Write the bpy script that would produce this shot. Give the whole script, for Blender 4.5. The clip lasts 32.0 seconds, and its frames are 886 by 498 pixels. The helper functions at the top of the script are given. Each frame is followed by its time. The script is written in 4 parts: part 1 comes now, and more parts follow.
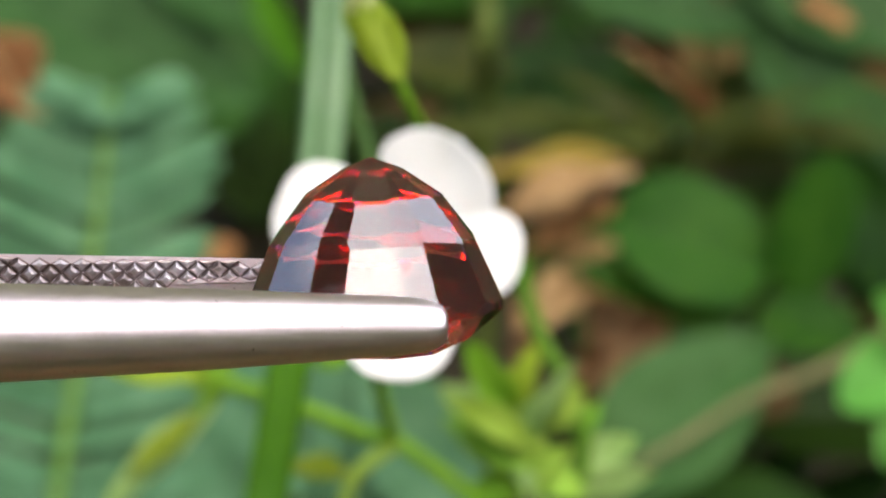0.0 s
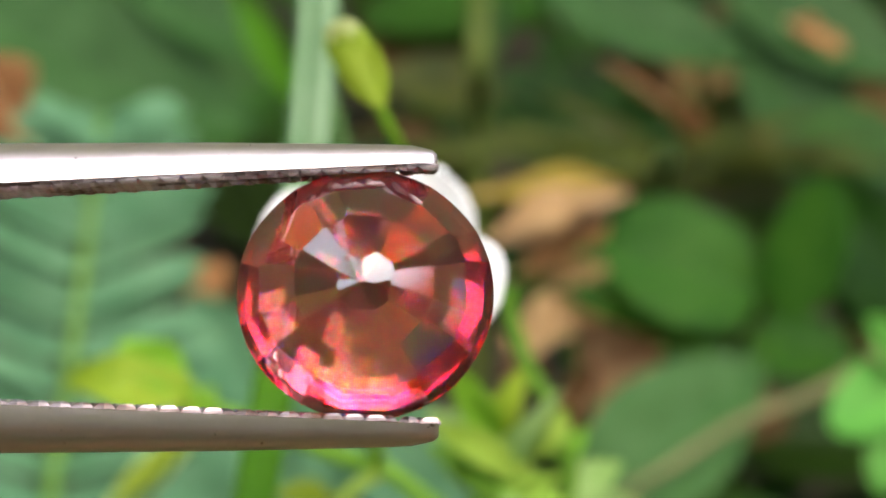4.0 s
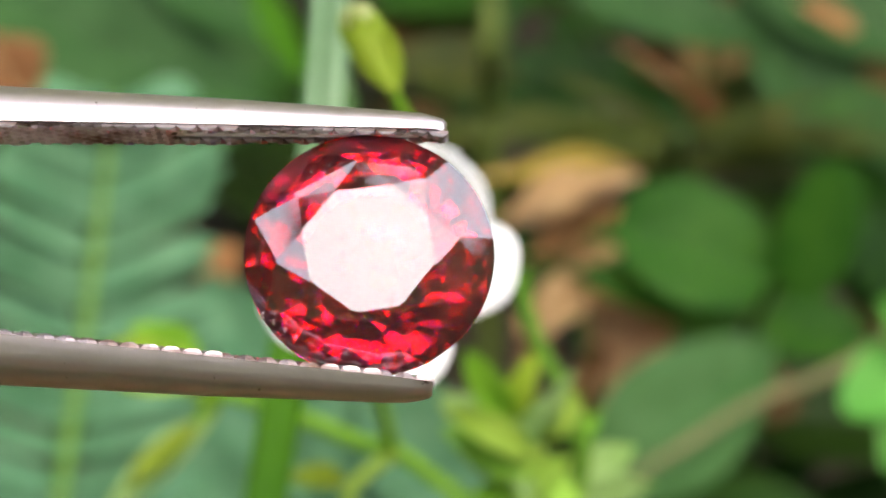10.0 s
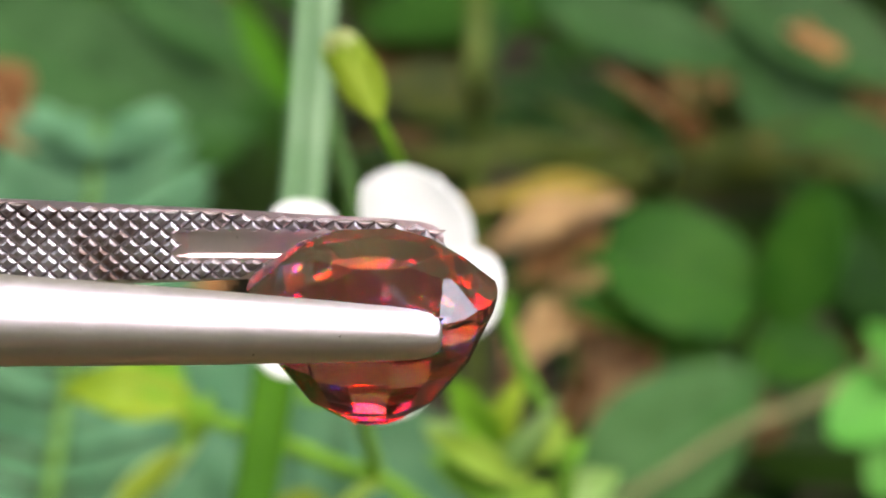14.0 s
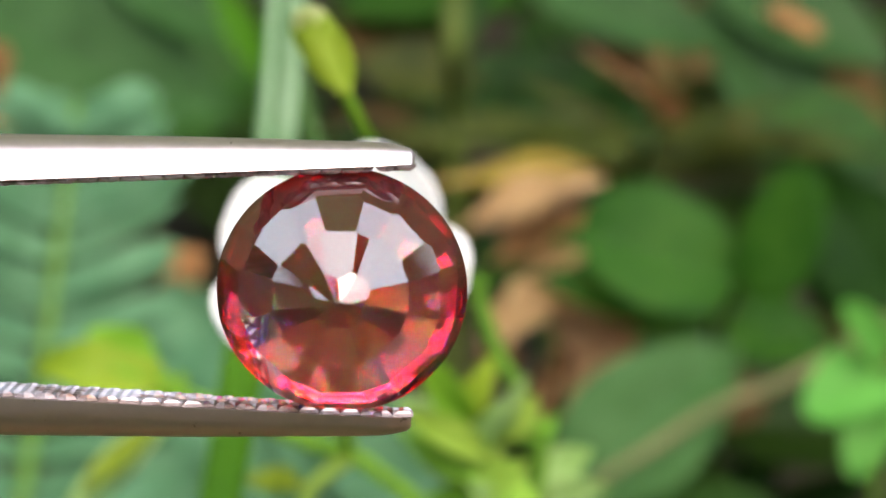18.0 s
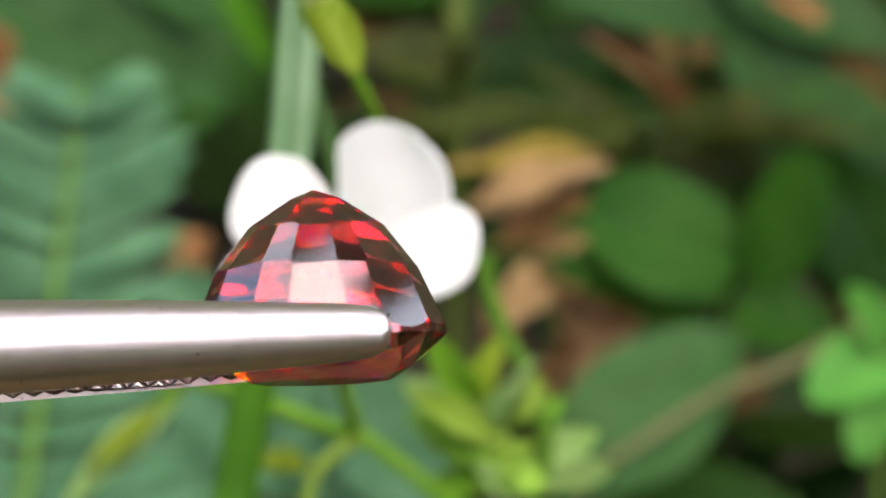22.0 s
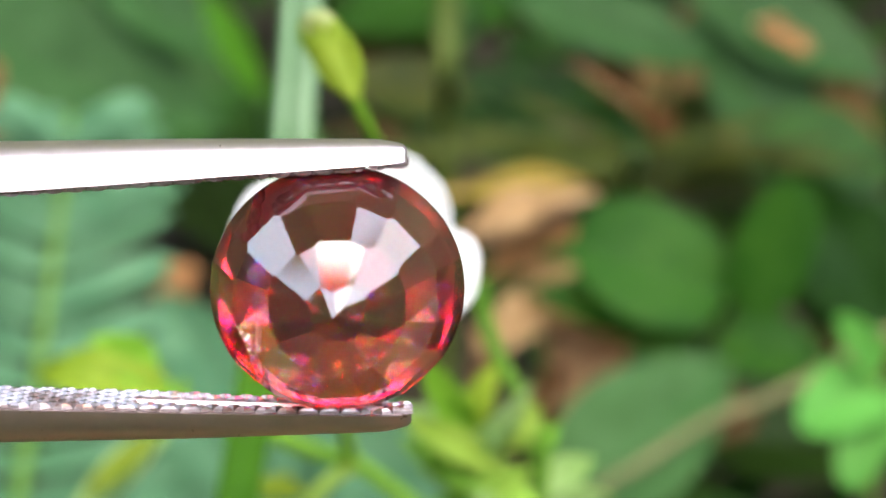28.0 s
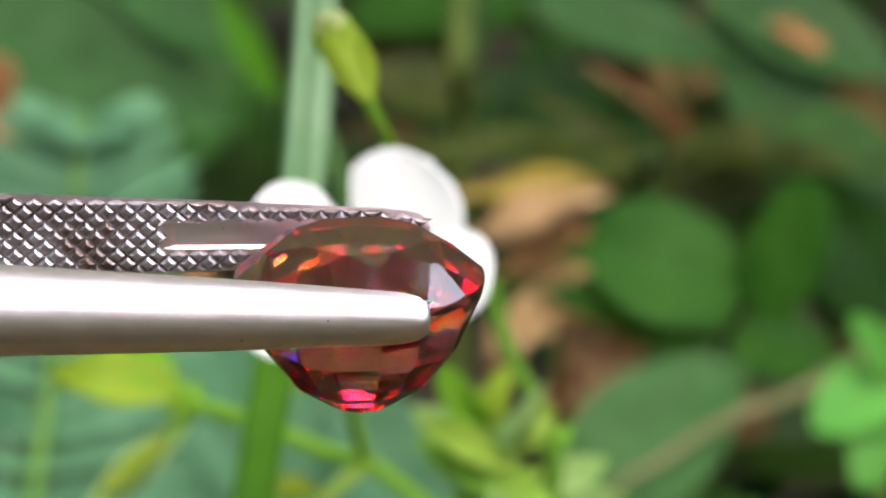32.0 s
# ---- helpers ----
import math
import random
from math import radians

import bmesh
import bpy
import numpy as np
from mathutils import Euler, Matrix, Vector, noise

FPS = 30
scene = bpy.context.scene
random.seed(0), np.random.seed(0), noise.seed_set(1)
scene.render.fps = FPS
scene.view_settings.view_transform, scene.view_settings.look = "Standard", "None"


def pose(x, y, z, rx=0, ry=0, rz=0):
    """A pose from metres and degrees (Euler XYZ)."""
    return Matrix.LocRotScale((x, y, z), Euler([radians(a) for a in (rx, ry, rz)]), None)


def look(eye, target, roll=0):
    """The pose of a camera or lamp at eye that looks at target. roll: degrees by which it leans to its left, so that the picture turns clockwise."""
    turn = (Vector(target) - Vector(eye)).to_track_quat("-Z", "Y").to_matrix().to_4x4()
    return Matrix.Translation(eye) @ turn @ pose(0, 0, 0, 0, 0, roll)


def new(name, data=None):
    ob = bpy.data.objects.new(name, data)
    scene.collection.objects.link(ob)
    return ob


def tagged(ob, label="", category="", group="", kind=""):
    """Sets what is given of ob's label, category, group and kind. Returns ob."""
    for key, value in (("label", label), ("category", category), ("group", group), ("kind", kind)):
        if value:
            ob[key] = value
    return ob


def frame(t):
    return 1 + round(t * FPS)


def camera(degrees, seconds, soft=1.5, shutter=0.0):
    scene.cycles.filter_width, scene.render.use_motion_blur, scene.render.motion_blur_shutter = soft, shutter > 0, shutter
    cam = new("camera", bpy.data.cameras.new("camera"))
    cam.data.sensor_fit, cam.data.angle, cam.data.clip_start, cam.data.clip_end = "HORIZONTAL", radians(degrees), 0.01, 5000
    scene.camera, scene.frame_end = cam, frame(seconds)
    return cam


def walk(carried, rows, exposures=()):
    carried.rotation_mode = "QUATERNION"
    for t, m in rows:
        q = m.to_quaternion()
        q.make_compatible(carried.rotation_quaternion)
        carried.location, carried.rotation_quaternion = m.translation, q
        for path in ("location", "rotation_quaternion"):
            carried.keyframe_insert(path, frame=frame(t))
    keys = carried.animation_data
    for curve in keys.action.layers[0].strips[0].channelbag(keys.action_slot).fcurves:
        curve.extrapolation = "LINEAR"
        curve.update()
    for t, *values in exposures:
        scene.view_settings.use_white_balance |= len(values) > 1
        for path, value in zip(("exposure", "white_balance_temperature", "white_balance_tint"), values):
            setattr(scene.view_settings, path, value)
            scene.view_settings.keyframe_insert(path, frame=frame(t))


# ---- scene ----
# The stand: x to the right, UP and AHEAD are tilted with the line of sight, which looks down on a flower bed.
PITCH = radians(30)
RIGHT = Vector((1, 0, 0))
UP = Vector((0, math.sin(PITCH), math.cos(PITCH)))
AHEAD = Vector((0, math.cos(PITCH), -math.sin(PITCH)))
EYE = Vector((0, 0, 0.30))
REACH = 0.130          # from the lens to the gem
LENS = 13.14           # degrees
SPAN = 1568 / 2 / math.tan(radians(LENS) / 2)
STAND = Matrix((RIGHT, UP, -AHEAD)).transposed().to_4x4()


def spot(c, r, d):
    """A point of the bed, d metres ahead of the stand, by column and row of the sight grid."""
    return EYE + d * (AHEAD + (c - 784) / SPAN * RIGHT - (r - 441) / SPAN * UP)


def grid(d):
    """Metres per step of the sight grid at that distance."""
    return d / SPAN


# ---- camera and its sway: seconds, millimetres to the right and up, degrees of pan and tilt ----
cam = camera(LENS, 32.0, soft=1.9)
cam.data.dof.use_dof = True
cam.data.dof.focus_distance = REACH - 0.001
cam.data.dof.aperture_fstop = 115.0
SWAY = (
    (0.0, -0.44, -0.58, 0.061, 0.039), (0.5, -1.39, -0.9, 0.015, 0.051), (1.0, 0.05, -0.54, 0.126, 0.265), (1.5, -0.04, -0.45, 0.089, 0.197),
    (2.0, -0.67, -0.45, -0.058, 0.107), (2.5, -0.58, -0.41, -0.016, 0.278), (3.0, -0.45, -0.15, -0.021, 0.305), (3.5, 0.62, -0.16, 0.053, 0.353),
    (5.5, -0.1, -0.0, 0.011, 0.25), (6.0, 0.09, -0.0, 0.035, 0.322), (6.5, 0.0, -0.0, 0.07, 0.082), (7.0, -0.0, 0.0, 0.0, 0.0),
    (7.5, 0.23, 0.65, 0.196, -0.123), (8.0, -0.18, 0.33, 0.116, 0.025), (8.5, -0.08, 0.25, 0.036, 0.223), (9.0, 0.24, 0.51, 0.154, 0.13),
    (9.5, 0.74, 0.08, 0.235, -0.027), (10.0, 0.25, 0.16, 0.191, 0.024), (10.5, 0.42, 0.33, 0.189, 0.199), (11.0, 0.5, 0.26, 0.175, 0.337),
    (11.5, 0.5, 0.13, 0.158, 0.299), (12.0, 0.67, 0.33, 0.152, 0.112), (12.5, 0.17, 0.08, 0.054, 0.092), (13.0, 0.46, 0.06, 0.092, 0.185),
    (13.5, 0.74, 0.37, 0.036, 0.338), (14.0, 0.54, 0.25, 0.021, 0.394), (14.5, 0.54, 0.09, 0.008, 0.138), (16.5, 1.22, 0.14, -0.047, 0.34),
    (17.0, 0.97, -0.02, -0.075, 0.137), (17.5, 1.05, -0.27, -0.147, 0.009), (18.0, 1.45, -0.02, -0.201, 0.111), (18.5, 1.13, -0.01, -0.132, 0.129),
    (19.0, 1.38, -0.35, -0.137, 0.218), (19.5, 1.62, 0.06, -0.123, 0.075), (20.0, 1.42, 0.05, -0.153, -0.155), (20.5, 2.25, -0.56, -0.036, -0.014),
    (21.0, 2.19, -0.6, -0.03, 0.046), (21.5, 1.13, -0.69, -0.15, 0.075), (22.0, 0.91, -0.65, -0.215, -0.038), (22.5, 0.91, -0.45, -0.251, -0.117),
    (23.0, 0.95, -0.86, -0.252, 0.048), (23.5, 0.83, -0.61, -0.293, 0.223), (24.0, 1.2, -1.02, -0.267, 0.494), (24.5, 0.62, -1.35, -0.362, 0.421),
    (25.0, 0.87, -0.95, -0.416, 0.265), (25.5, 1.24, -1.19, -0.157, 0.381), (27.5, 0.25, -0.99, -0.425, 0.294), (28.0, -0.18, -0.99, -0.512, 0.436),
    (28.5, 0.32, -0.83, -0.45, 0.489), (29.0, 0.65, -0.74, -0.469, 0.695), (29.5, 0.32, -0.98, -0.487, 0.722), (30.0, -0.17, -0.99, -0.504, 0.499),
    (30.5, 0.16, -0.66, -0.47, 0.346), (31.0, 0.33, -1.07, -0.334, 0.37), (31.5, 0.24, -0.9, -0.25, 0.38), (32.0, -0.1, -0.9, -0.296, 0.426),
)
walk(cam, [(t, Matrix.Translation(EYE + x * 0.001 * RIGHT + y * 0.001 * UP) @ STAND @ pose(0, 0, 0, tilt, pan, 0))
           for t, x, y, pan, tilt in SWAY],
     exposures=[(t, 2.55 + e, k, 12) for t, e, k in (
         (0, -0.15, 6850), (1, -0.2, 6750), (2, -0.2, 6850), (3, -0.05, 6850), (6, 0.2, 6750), (10, 0.10, 6800), (14, 0.11, 6800), (18, 0.1, 6800),
         (21, 0.0, 6750), (22, -0.19, 6750), (25, -0.22, 6600), (28, 0.35, 6450), (30, 0.35, 6450), (31, 0.1, 6500), (32, 0.05, 6550))])

# ---- light: bright overcast sky, the sun soft behind cloud ----
SUN_UP, SUN_ROUND = radians(66), radians(150)
world = bpy.data.worlds.new("sky")
scene.world = world
world.use_nodes = True
wn = world.node_tree
sky = wn.nodes.new("ShaderNodeTexSky")
sky.sky_type = "NISHITA"
sky.sun_disc = False
sky.sun_elevation, sky.sun_rotation = SUN_UP, SUN_ROUND
sky.dust_density, sky.ozone_density, sky.air_density = 3.0, 1.0, 1.0
wn.links.new(sky.outputs[0], wn.nodes["Background"].inputs[0])
wn.nodes["Background"].inputs[1].default_value = 0.15
sun_data = bpy.data.lights.new("sun", "SUN")
sun_data.energy, sun_data.angle, sun_data.color = 1.5, radians(172), (1.0, 0.96, 0.9)
sun = new("sun", sun_data)
# the sun stands high behind the lens and a little to its right, veiled by thin cloud
sun_from = Vector((math.sin(SUN_ROUND) * math.cos(SUN_UP), math.cos(SUN_ROUND) * math.cos(SUN_UP), math.sin(SUN_UP)))
sun.matrix_world = look(sun_from * 3, (0, 0, 0))


# ---- materials ----
def nodes_of(name):
    m = bpy.data.materials.new(name)
    m.use_nodes = True
    nt = m.node_tree
    return m, nt, nt.nodes["Principled BSDF"], nt.nodes["Material Output"]


def ramp_of(nt, stops):
    r = nt.nodes.new("ShaderNodeValToRGB")
    while len(r.color_ramp.elements) < len(stops):
        r.color_ramp.elements.new(0.5)
    for e, (p, c) in zip(r.color_ramp.elements, stops):
        e.position, e.color = p, (*c, 1)
    return r


def noise_of(nt, scale, detail=4, rough=0.55, coord="Object"):
    tc = nt.nodes.new("ShaderNodeTexCoord")
    n = nt.nodes.new("ShaderNodeTexNoise")
    n.inputs["Scale"].default_value, n.inputs["Detail"].default_value, n.inputs["Roughness"].default_value = scale, detail, rough
    nt.links.new(tc.outputs[coord], n.inputs["Vector"])
    return n


def bump_of(nt, bsdf, source, strength, distance):
    b = nt.nodes.new("ShaderNodeBump")
    b.inputs["Strength"].default_value, b.inputs["Distance"].default_value = strength, distance
    nt.links.new(source, b.inputs["Height"])
    nt.links.new(b.outputs[0], bsdf.inputs["Normal"])


def leaf_material(name, dark, light, rough=0.45, translucent=0.3, scale=120, random_by="object", vary=0.35, veins=0.0):
    """Leaf tissue: two tones by noise, shifted from leaf to leaf, some light passing through."""
    m, nt, bsdf, out = nodes_of(name)
    n = noise_of(nt, scale, 5)
    r = ramp_of(nt, ((0.3, dark), (0.72, light)))
    nt.links.new(n.outputs["Fac"], r.inputs[0])
    hsv = nt.nodes.new("ShaderNodeHueSaturation")
    nt.links.new(r.outputs[0], hsv.inputs["Color"])
    if random_by == "object":
        rnd = nt.nodes.new("ShaderNodeObjectInfo").outputs["Random"]
    else:
        rnd = nt.nodes.new("ShaderNodeNewGeometry").outputs["Random Per Island"]
    for key, lo, hi in (("Value", 1 - vary, 1 + vary), ("Hue", 0.5 - 0.03 * vary, 0.5 + 0.03 * vary)):
        mr = nt.nodes.new("ShaderNodeMapRange")
        mr.inputs["To Min"].default_value, mr.inputs["To Max"].default_value = lo, hi
        nt.links.new(rnd, mr.inputs["Value"])
        nt.links.new(mr.outputs[0], hsv.inputs[key])
    colour = hsv.outputs[0]
    nt.links.new(colour, bsdf.inputs["Base Color"])
    bsdf.inputs["Roughness"].default_value = rough
    bsdf.inputs["Specular IOR Level"].default_value = 0.10
    fine = noise_of(nt, scale * 12, 3)
    bump_of(nt, bsdf, fine.outputs["Fac"], 0.25, 0.0004)
    if translucent:
        tr = nt.nodes.new("ShaderNodeBsdfTranslucent")
        nt.links.new(colour, tr.inputs[0])
        mix = nt.nodes.new("ShaderNodeMixShader")
        mix.inputs[0].default_value = translucent
        nt.links.new(bsdf.outputs[0], mix.inputs[1])
        nt.links.new(tr.outputs[0], mix.inputs[2])
        nt.links.new(mix.outputs[0], out.inputs["Surface"])
    return m


def steel_material():
    m, nt, bsdf, out = nodes_of("satin_steel")
    bsdf.inputs["Metallic"].default_value = 1.0
    n = noise_of(nt, 900, 6, 0.7)
    r = ramp_of(nt, ((0.25, (0.67, 0.57, 0.59)), (0.75, (0.80, 0.69, 0.71))))
    nt.links.new(n.outputs["Fac"], r.inputs[0])
    # a few dark nicks and specks
    speck = noise_of(nt, 2600, 2, 0.4)
    dark = ramp_of(nt, ((0.225, (0.35, 0.28, 0.26)), (0.265, (1, 1, 1))))
    nt.links.new(speck.outputs["Fac"], dark.inputs[0])
    mul = nt.nodes.new("ShaderNodeMix")
    mul.data_type, mul.blend_type = "RGBA", "MULTIPLY"
    mul.inputs[0].default_value = 1.0
    nt.links.new(r.outputs[0], mul.inputs[6])
    nt.links.new(dark.outputs[0], mul.inputs[7])
    nt.links.new(mul.outputs[2], bsdf.inputs["Base Color"])
    # fine grinding marks along the arm
    tc = nt.nodes.new("ShaderNodeTexCoord")
    mp = nt.nodes.new("ShaderNodeMapping")
    mp.inputs["Scale"].default_value = (300, 9000, 9000)
    g = nt.nodes.new("ShaderNodeTexNoise")
    g.inputs["Scale"].default_value, g.inputs["Detail"].default_value = 1.0, 2
    nt.links.new(tc.outputs["Object"], mp.inputs["Vector"])
    nt.links.new(mp.outputs[0], g.inputs["Vector"])
    mr = nt.nodes.new("ShaderNodeMapRange")
    mr.inputs["To Min"].default_value, mr.inputs["To Max"].default_value = 0.26, 0.40
    nt.links.new(g.outputs["Fac"], mr.inputs["Value"])
    nt.links.new(mr.outputs[0], bsdf.inputs["Roughness"])
    bump_of(nt, bsdf, g.outputs["Fac"], 0.12, 0.00002)
    return m


def knurl_material():
    m, nt, bsdf, out = nodes_of("worn_knurled_steel")
    bsdf.inputs["Metallic"].default_value = 1.0
    n = noise_of(nt, 420, 6, 0.65)
    r = ramp_of(nt, ((0.38, (0.16, 0.10, 0.08)), (0.47, (0.36, 0.31, 0.31)), (0.56, (0.50, 0.46, 0.48)), (0.8, (0.66, 0.62, 0.65))))
    nt.links.new(n.outputs["Fac"], r.inputs[0])
    nt.links.new(r.outputs[0], bsdf.inputs["Base Color"])
    bsdf.inputs["Roughness"].default_value = 0.32
    fine = noise_of(nt, 5000, 3)
    bump_of(nt, bsdf, fine.outputs["Fac"], 0.3, 0.00004)
    return m


def gem_material():
    """Clear red stone: light is tinted as it enters and leaves and, more deeply, each time it is thrown back inside; blue bends more than red."""
    m, nt, bsdf, out = nodes_of("red_gem")
    nt.nodes.remove(bsdf)
    fres = nt.nodes.new("ShaderNodeFresnel")
    fres.inputs["IOR"].default_value = 1.81
    clear = None
    for ior, colour in ((1.804, (0.98, 0, 0, 1)), (1.81, (0, 0.475, 0, 1)), (1.818, (0, 0, 0.45, 1))):
        ray = nt.nodes.new("ShaderNodeBsdfRefraction")
        ray.inputs["Color"].default_value = colour
        ray.inputs["IOR"].default_value, ray.inputs["Roughness"].default_value = ior, 0.0
        if clear is None:
            clear = ray
        else:
            add = nt.nodes.new("ShaderNodeAddShader")
            nt.links.new(clear.outputs[0], add.inputs[0])
            nt.links.new(ray.outputs[0], add.inputs[1])
            clear = add
    shine = nt.nodes.new("ShaderNodeBsdfGlossy")
    # fine silk inside the stone softens what is thrown back there
    silk = nt.nodes.new("ShaderNodeMapRange")
    silk.inputs["From Min"].default_value, silk.inputs["From Max"].default_value = 0.90, 0.995
    silk.inputs["To Min"].default_value, silk.inputs["To Max"].default_value = 0.015, 0.05
    nt.links.new(fres.outputs[0], silk.inputs["Value"])
    nt.links.new(silk.outputs[0], shine.inputs["Roughness"])
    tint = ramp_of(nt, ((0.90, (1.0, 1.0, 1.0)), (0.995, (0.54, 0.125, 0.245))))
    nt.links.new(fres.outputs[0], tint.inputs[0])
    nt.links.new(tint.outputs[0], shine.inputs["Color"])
    mix = nt.nodes.new("ShaderNodeMixShader")
    nt.links.new(fres.outputs[0], mix.inputs[0])
    nt.links.new(clear.outputs[0], mix.inputs[1])
    nt.links.new(shine.outputs[0], mix.inputs[2])
    # a weak red diffuse haze is painted in to lift facets that reflect too little, patchy by noise
    haze = nt.nodes.new("ShaderNodeBsdfDiffuse")
    haze.inputs["Color"].default_value = (0.72, 0.26, 0.28, 1)
    cloud = ramp_of(nt, ((0.3, (0.012, 0.012, 0.012)), (0.75, (0.022, 0.022, 0.022))))
    nt.links.new(noise_of(nt, 260, 4).outputs["Fac"], cloud.inputs[0])
    veil = nt.nodes.new("ShaderNodeMixShader")
    nt.links.new(cloud.outputs[0], veil.inputs[0])
    nt.links.new(mix.outputs[0], veil.inputs[1])
    nt.links.new(haze.outputs[0], veil.inputs[2])
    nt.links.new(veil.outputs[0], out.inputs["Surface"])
    return m


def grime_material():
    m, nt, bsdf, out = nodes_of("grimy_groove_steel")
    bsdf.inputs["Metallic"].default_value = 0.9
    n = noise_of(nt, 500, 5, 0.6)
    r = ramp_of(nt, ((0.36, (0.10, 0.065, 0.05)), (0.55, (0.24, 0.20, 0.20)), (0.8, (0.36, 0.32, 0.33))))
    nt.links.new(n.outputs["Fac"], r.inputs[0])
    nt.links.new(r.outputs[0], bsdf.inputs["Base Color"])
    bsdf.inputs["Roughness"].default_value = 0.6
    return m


STEEL, KNURL, GEM, GRIME = steel_material(), knurl_material(), gem_material(), grime_material()
PETAL = leaf_material("white_petal", (0.72, 0.73, 0.70), (0.80, 0.80, 0.78), 0.6, 0.3, 200, vary=0.02)
LIME = leaf_material("lime_green_tissue", (0.09, 0.225, 0.011), (0.165, 0.32, 0.026), 0.5, 0.35, 150, vary=0.15)
PALE_LIME = leaf_material("pale_lime_bract", (0.20, 0.35, 0.035), (0.32, 0.48, 0.08), 0.5, 0.35, 150, vary=0.3)
BUD = leaf_material("yellow_lime_bud", (0.15, 0.24, 0.012), (0.29, 0.38, 0.05), 0.5, 0.35, 150, vary=0.1)
BUD_TIP = leaf_material("cream_bud_tip", (0.34, 0.40, 0.14), (0.55, 0.58, 0.30), 0.5, 0.35, 150, vary=0.05)
STALK = leaf_material("green_stalk", (0.08, 0.20, 0.015), (0.14, 0.30, 0.03), 0.5, 0.15, 200, vary=0.1)
SHEATH = leaf_material("pale_grass_blade", (0.052, 0.135, 0.045), (0.115, 0.215, 0.098), 0.4, 0.3, 160, vary=0.05)
PALE_RIDGE = leaf_material("pale_grass_ridge", (0.15, 0.27, 0.13), (0.25, 0.37, 0.22), 0.35, 0.2, 300, vary=0.05)
CULM = leaf_material("deep_green_culm", (0.032, 0.110, 0.005), (0.050, 0.150, 0.007), 0.4, 0.15, 160, vary=0.05)
FEATHER = leaf_material("blue_green_leaflet", (0.055, 0.155, 0.070), (0.110, 0.235, 0.120), 0.5, 0.3, 140, vary=0.14)
RIB = leaf_material("yellow_green_midrib", (0.09, 0.20, 0.04), (0.14, 0.26, 0.06), 0.5, 0.1, 140, vary=0.1)
BROAD = leaf_material("broad_green_leaf", (0.012, 0.054, 0.004), (0.028, 0.086, 0.007), 0.5, 0.3, 200, vary=0.12)
PALE_BROAD = leaf_material("pale_broad_leaf", (0.026, 0.082, 0.016), (0.055, 0.130, 0.038), 0.5, 0.3, 160, vary=0.12)
OLIVE_LIME = leaf_material("olive_lime_bract", (0.12, 0.21, 0.008), (0.22, 0.30, 0.025), 0.5, 0.35, 150, vary=0.15)
BROWN_LIME = leaf_material("browned_lime_bract", (0.080, 0.125, 0.006), (0.155, 0.215, 0.016), 0.5, 0.3, 150, vary=0.1)
GREY_LIME = leaf_material("downy_grey_lime_bract", (0.18, 0.32, 0.08), (0.30, 0.44, 0.16), 0.65, 0.35, 150, vary=0.15)
OLIVE_STEM = leaf_material("olive_stem", (0.05, 0.075, 0.012), (0.09, 0.12, 0.025), 0.5, 0.1, 140, vary=0.05)
OLIVE = leaf_material("olive_grass_blade", (0.020, 0.032, 0.003), (0.048, 0.060, 0.008), 0.5, 0.2, 200, vary=0.2)
SPRIG = leaf_material("dark_green_stalk", (0.045, 0.11, 0.008), (0.08, 0.17, 0.015), 0.5, 0.1, 160, vary=0.05)
# darker copy of the leaf green, with shade put into the colour
SHADED = leaf_material("shade_toned_leaf", (0.005, 0.025, 0.002), (0.015, 0.052, 0.005), 0.5, 0.3, 200, vary=0.1)
DULL = leaf_material("dull_green_stem", (0.035, 0.085, 0.02), (0.07, 0.13, 0.035), 0.5, 0.1, 140, vary=0.05)
GREY_LEAF = leaf_material("pale_grey_green_leaf", (0.016, 0.052, 0.010), (0.037, 0.096, 0.026), 0.5, 0.25, 120, vary=0.18)
BLADE = leaf_material("grey_green_leaf", (0.009, 0.036, 0.004), (0.031, 0.082, 0.014), 0.5, 0.25, 170, vary=0.15)
CLOVER = leaf_material("bright_clover_leaf", (0.06, 0.22, 0.03), (0.10, 0.30, 0.05), 0.45, 0.35, 80, vary=0.12)
DRY = leaf_material("dry_brown_leaf", (0.11, 0.045, 0.012), (0.36, 0.185, 0.075), 0.7, 0.15, 90, vary=0.25)
STRAW = leaf_material("yellow_dry_leaf", (0.15, 0.115, 0.010), (0.28, 0.21, 0.035), 0.65, 0.2, 90, vary=0.15)
BROWN = leaf_material("dark_brown_dry_leaf", (0.020, 0.010, 0.002), (0.085, 0.036, 0.009), 0.7, 0.15, 90, vary=0.1)
RUST = leaf_material("rust_brown_dry_leaf", (0.15, 0.07, 0.025), (0.40, 0.23, 0.11), 0.7, 0.15, 90, vary=0.1)
TAN = leaf_material("tan_dry_leaf", (0.25, 0.15, 0.06), (0.56, 0.38, 0.19), 0.7, 0.2, 100, vary=0.15)
TWIG = leaf_material("beige_twig", (0.11, 0.112, 0.045), (0.19, 0.185, 0.085), 0.75, 0, 200, vary=0.1)
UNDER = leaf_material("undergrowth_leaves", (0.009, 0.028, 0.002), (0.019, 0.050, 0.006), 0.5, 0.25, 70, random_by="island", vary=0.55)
# leaves out of view, kept pale to brighten what the stone reflects
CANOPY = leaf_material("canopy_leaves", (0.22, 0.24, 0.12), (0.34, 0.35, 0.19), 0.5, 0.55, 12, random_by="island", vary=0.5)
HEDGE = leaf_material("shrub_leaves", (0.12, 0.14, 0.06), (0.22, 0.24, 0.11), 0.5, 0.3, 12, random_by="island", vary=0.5)
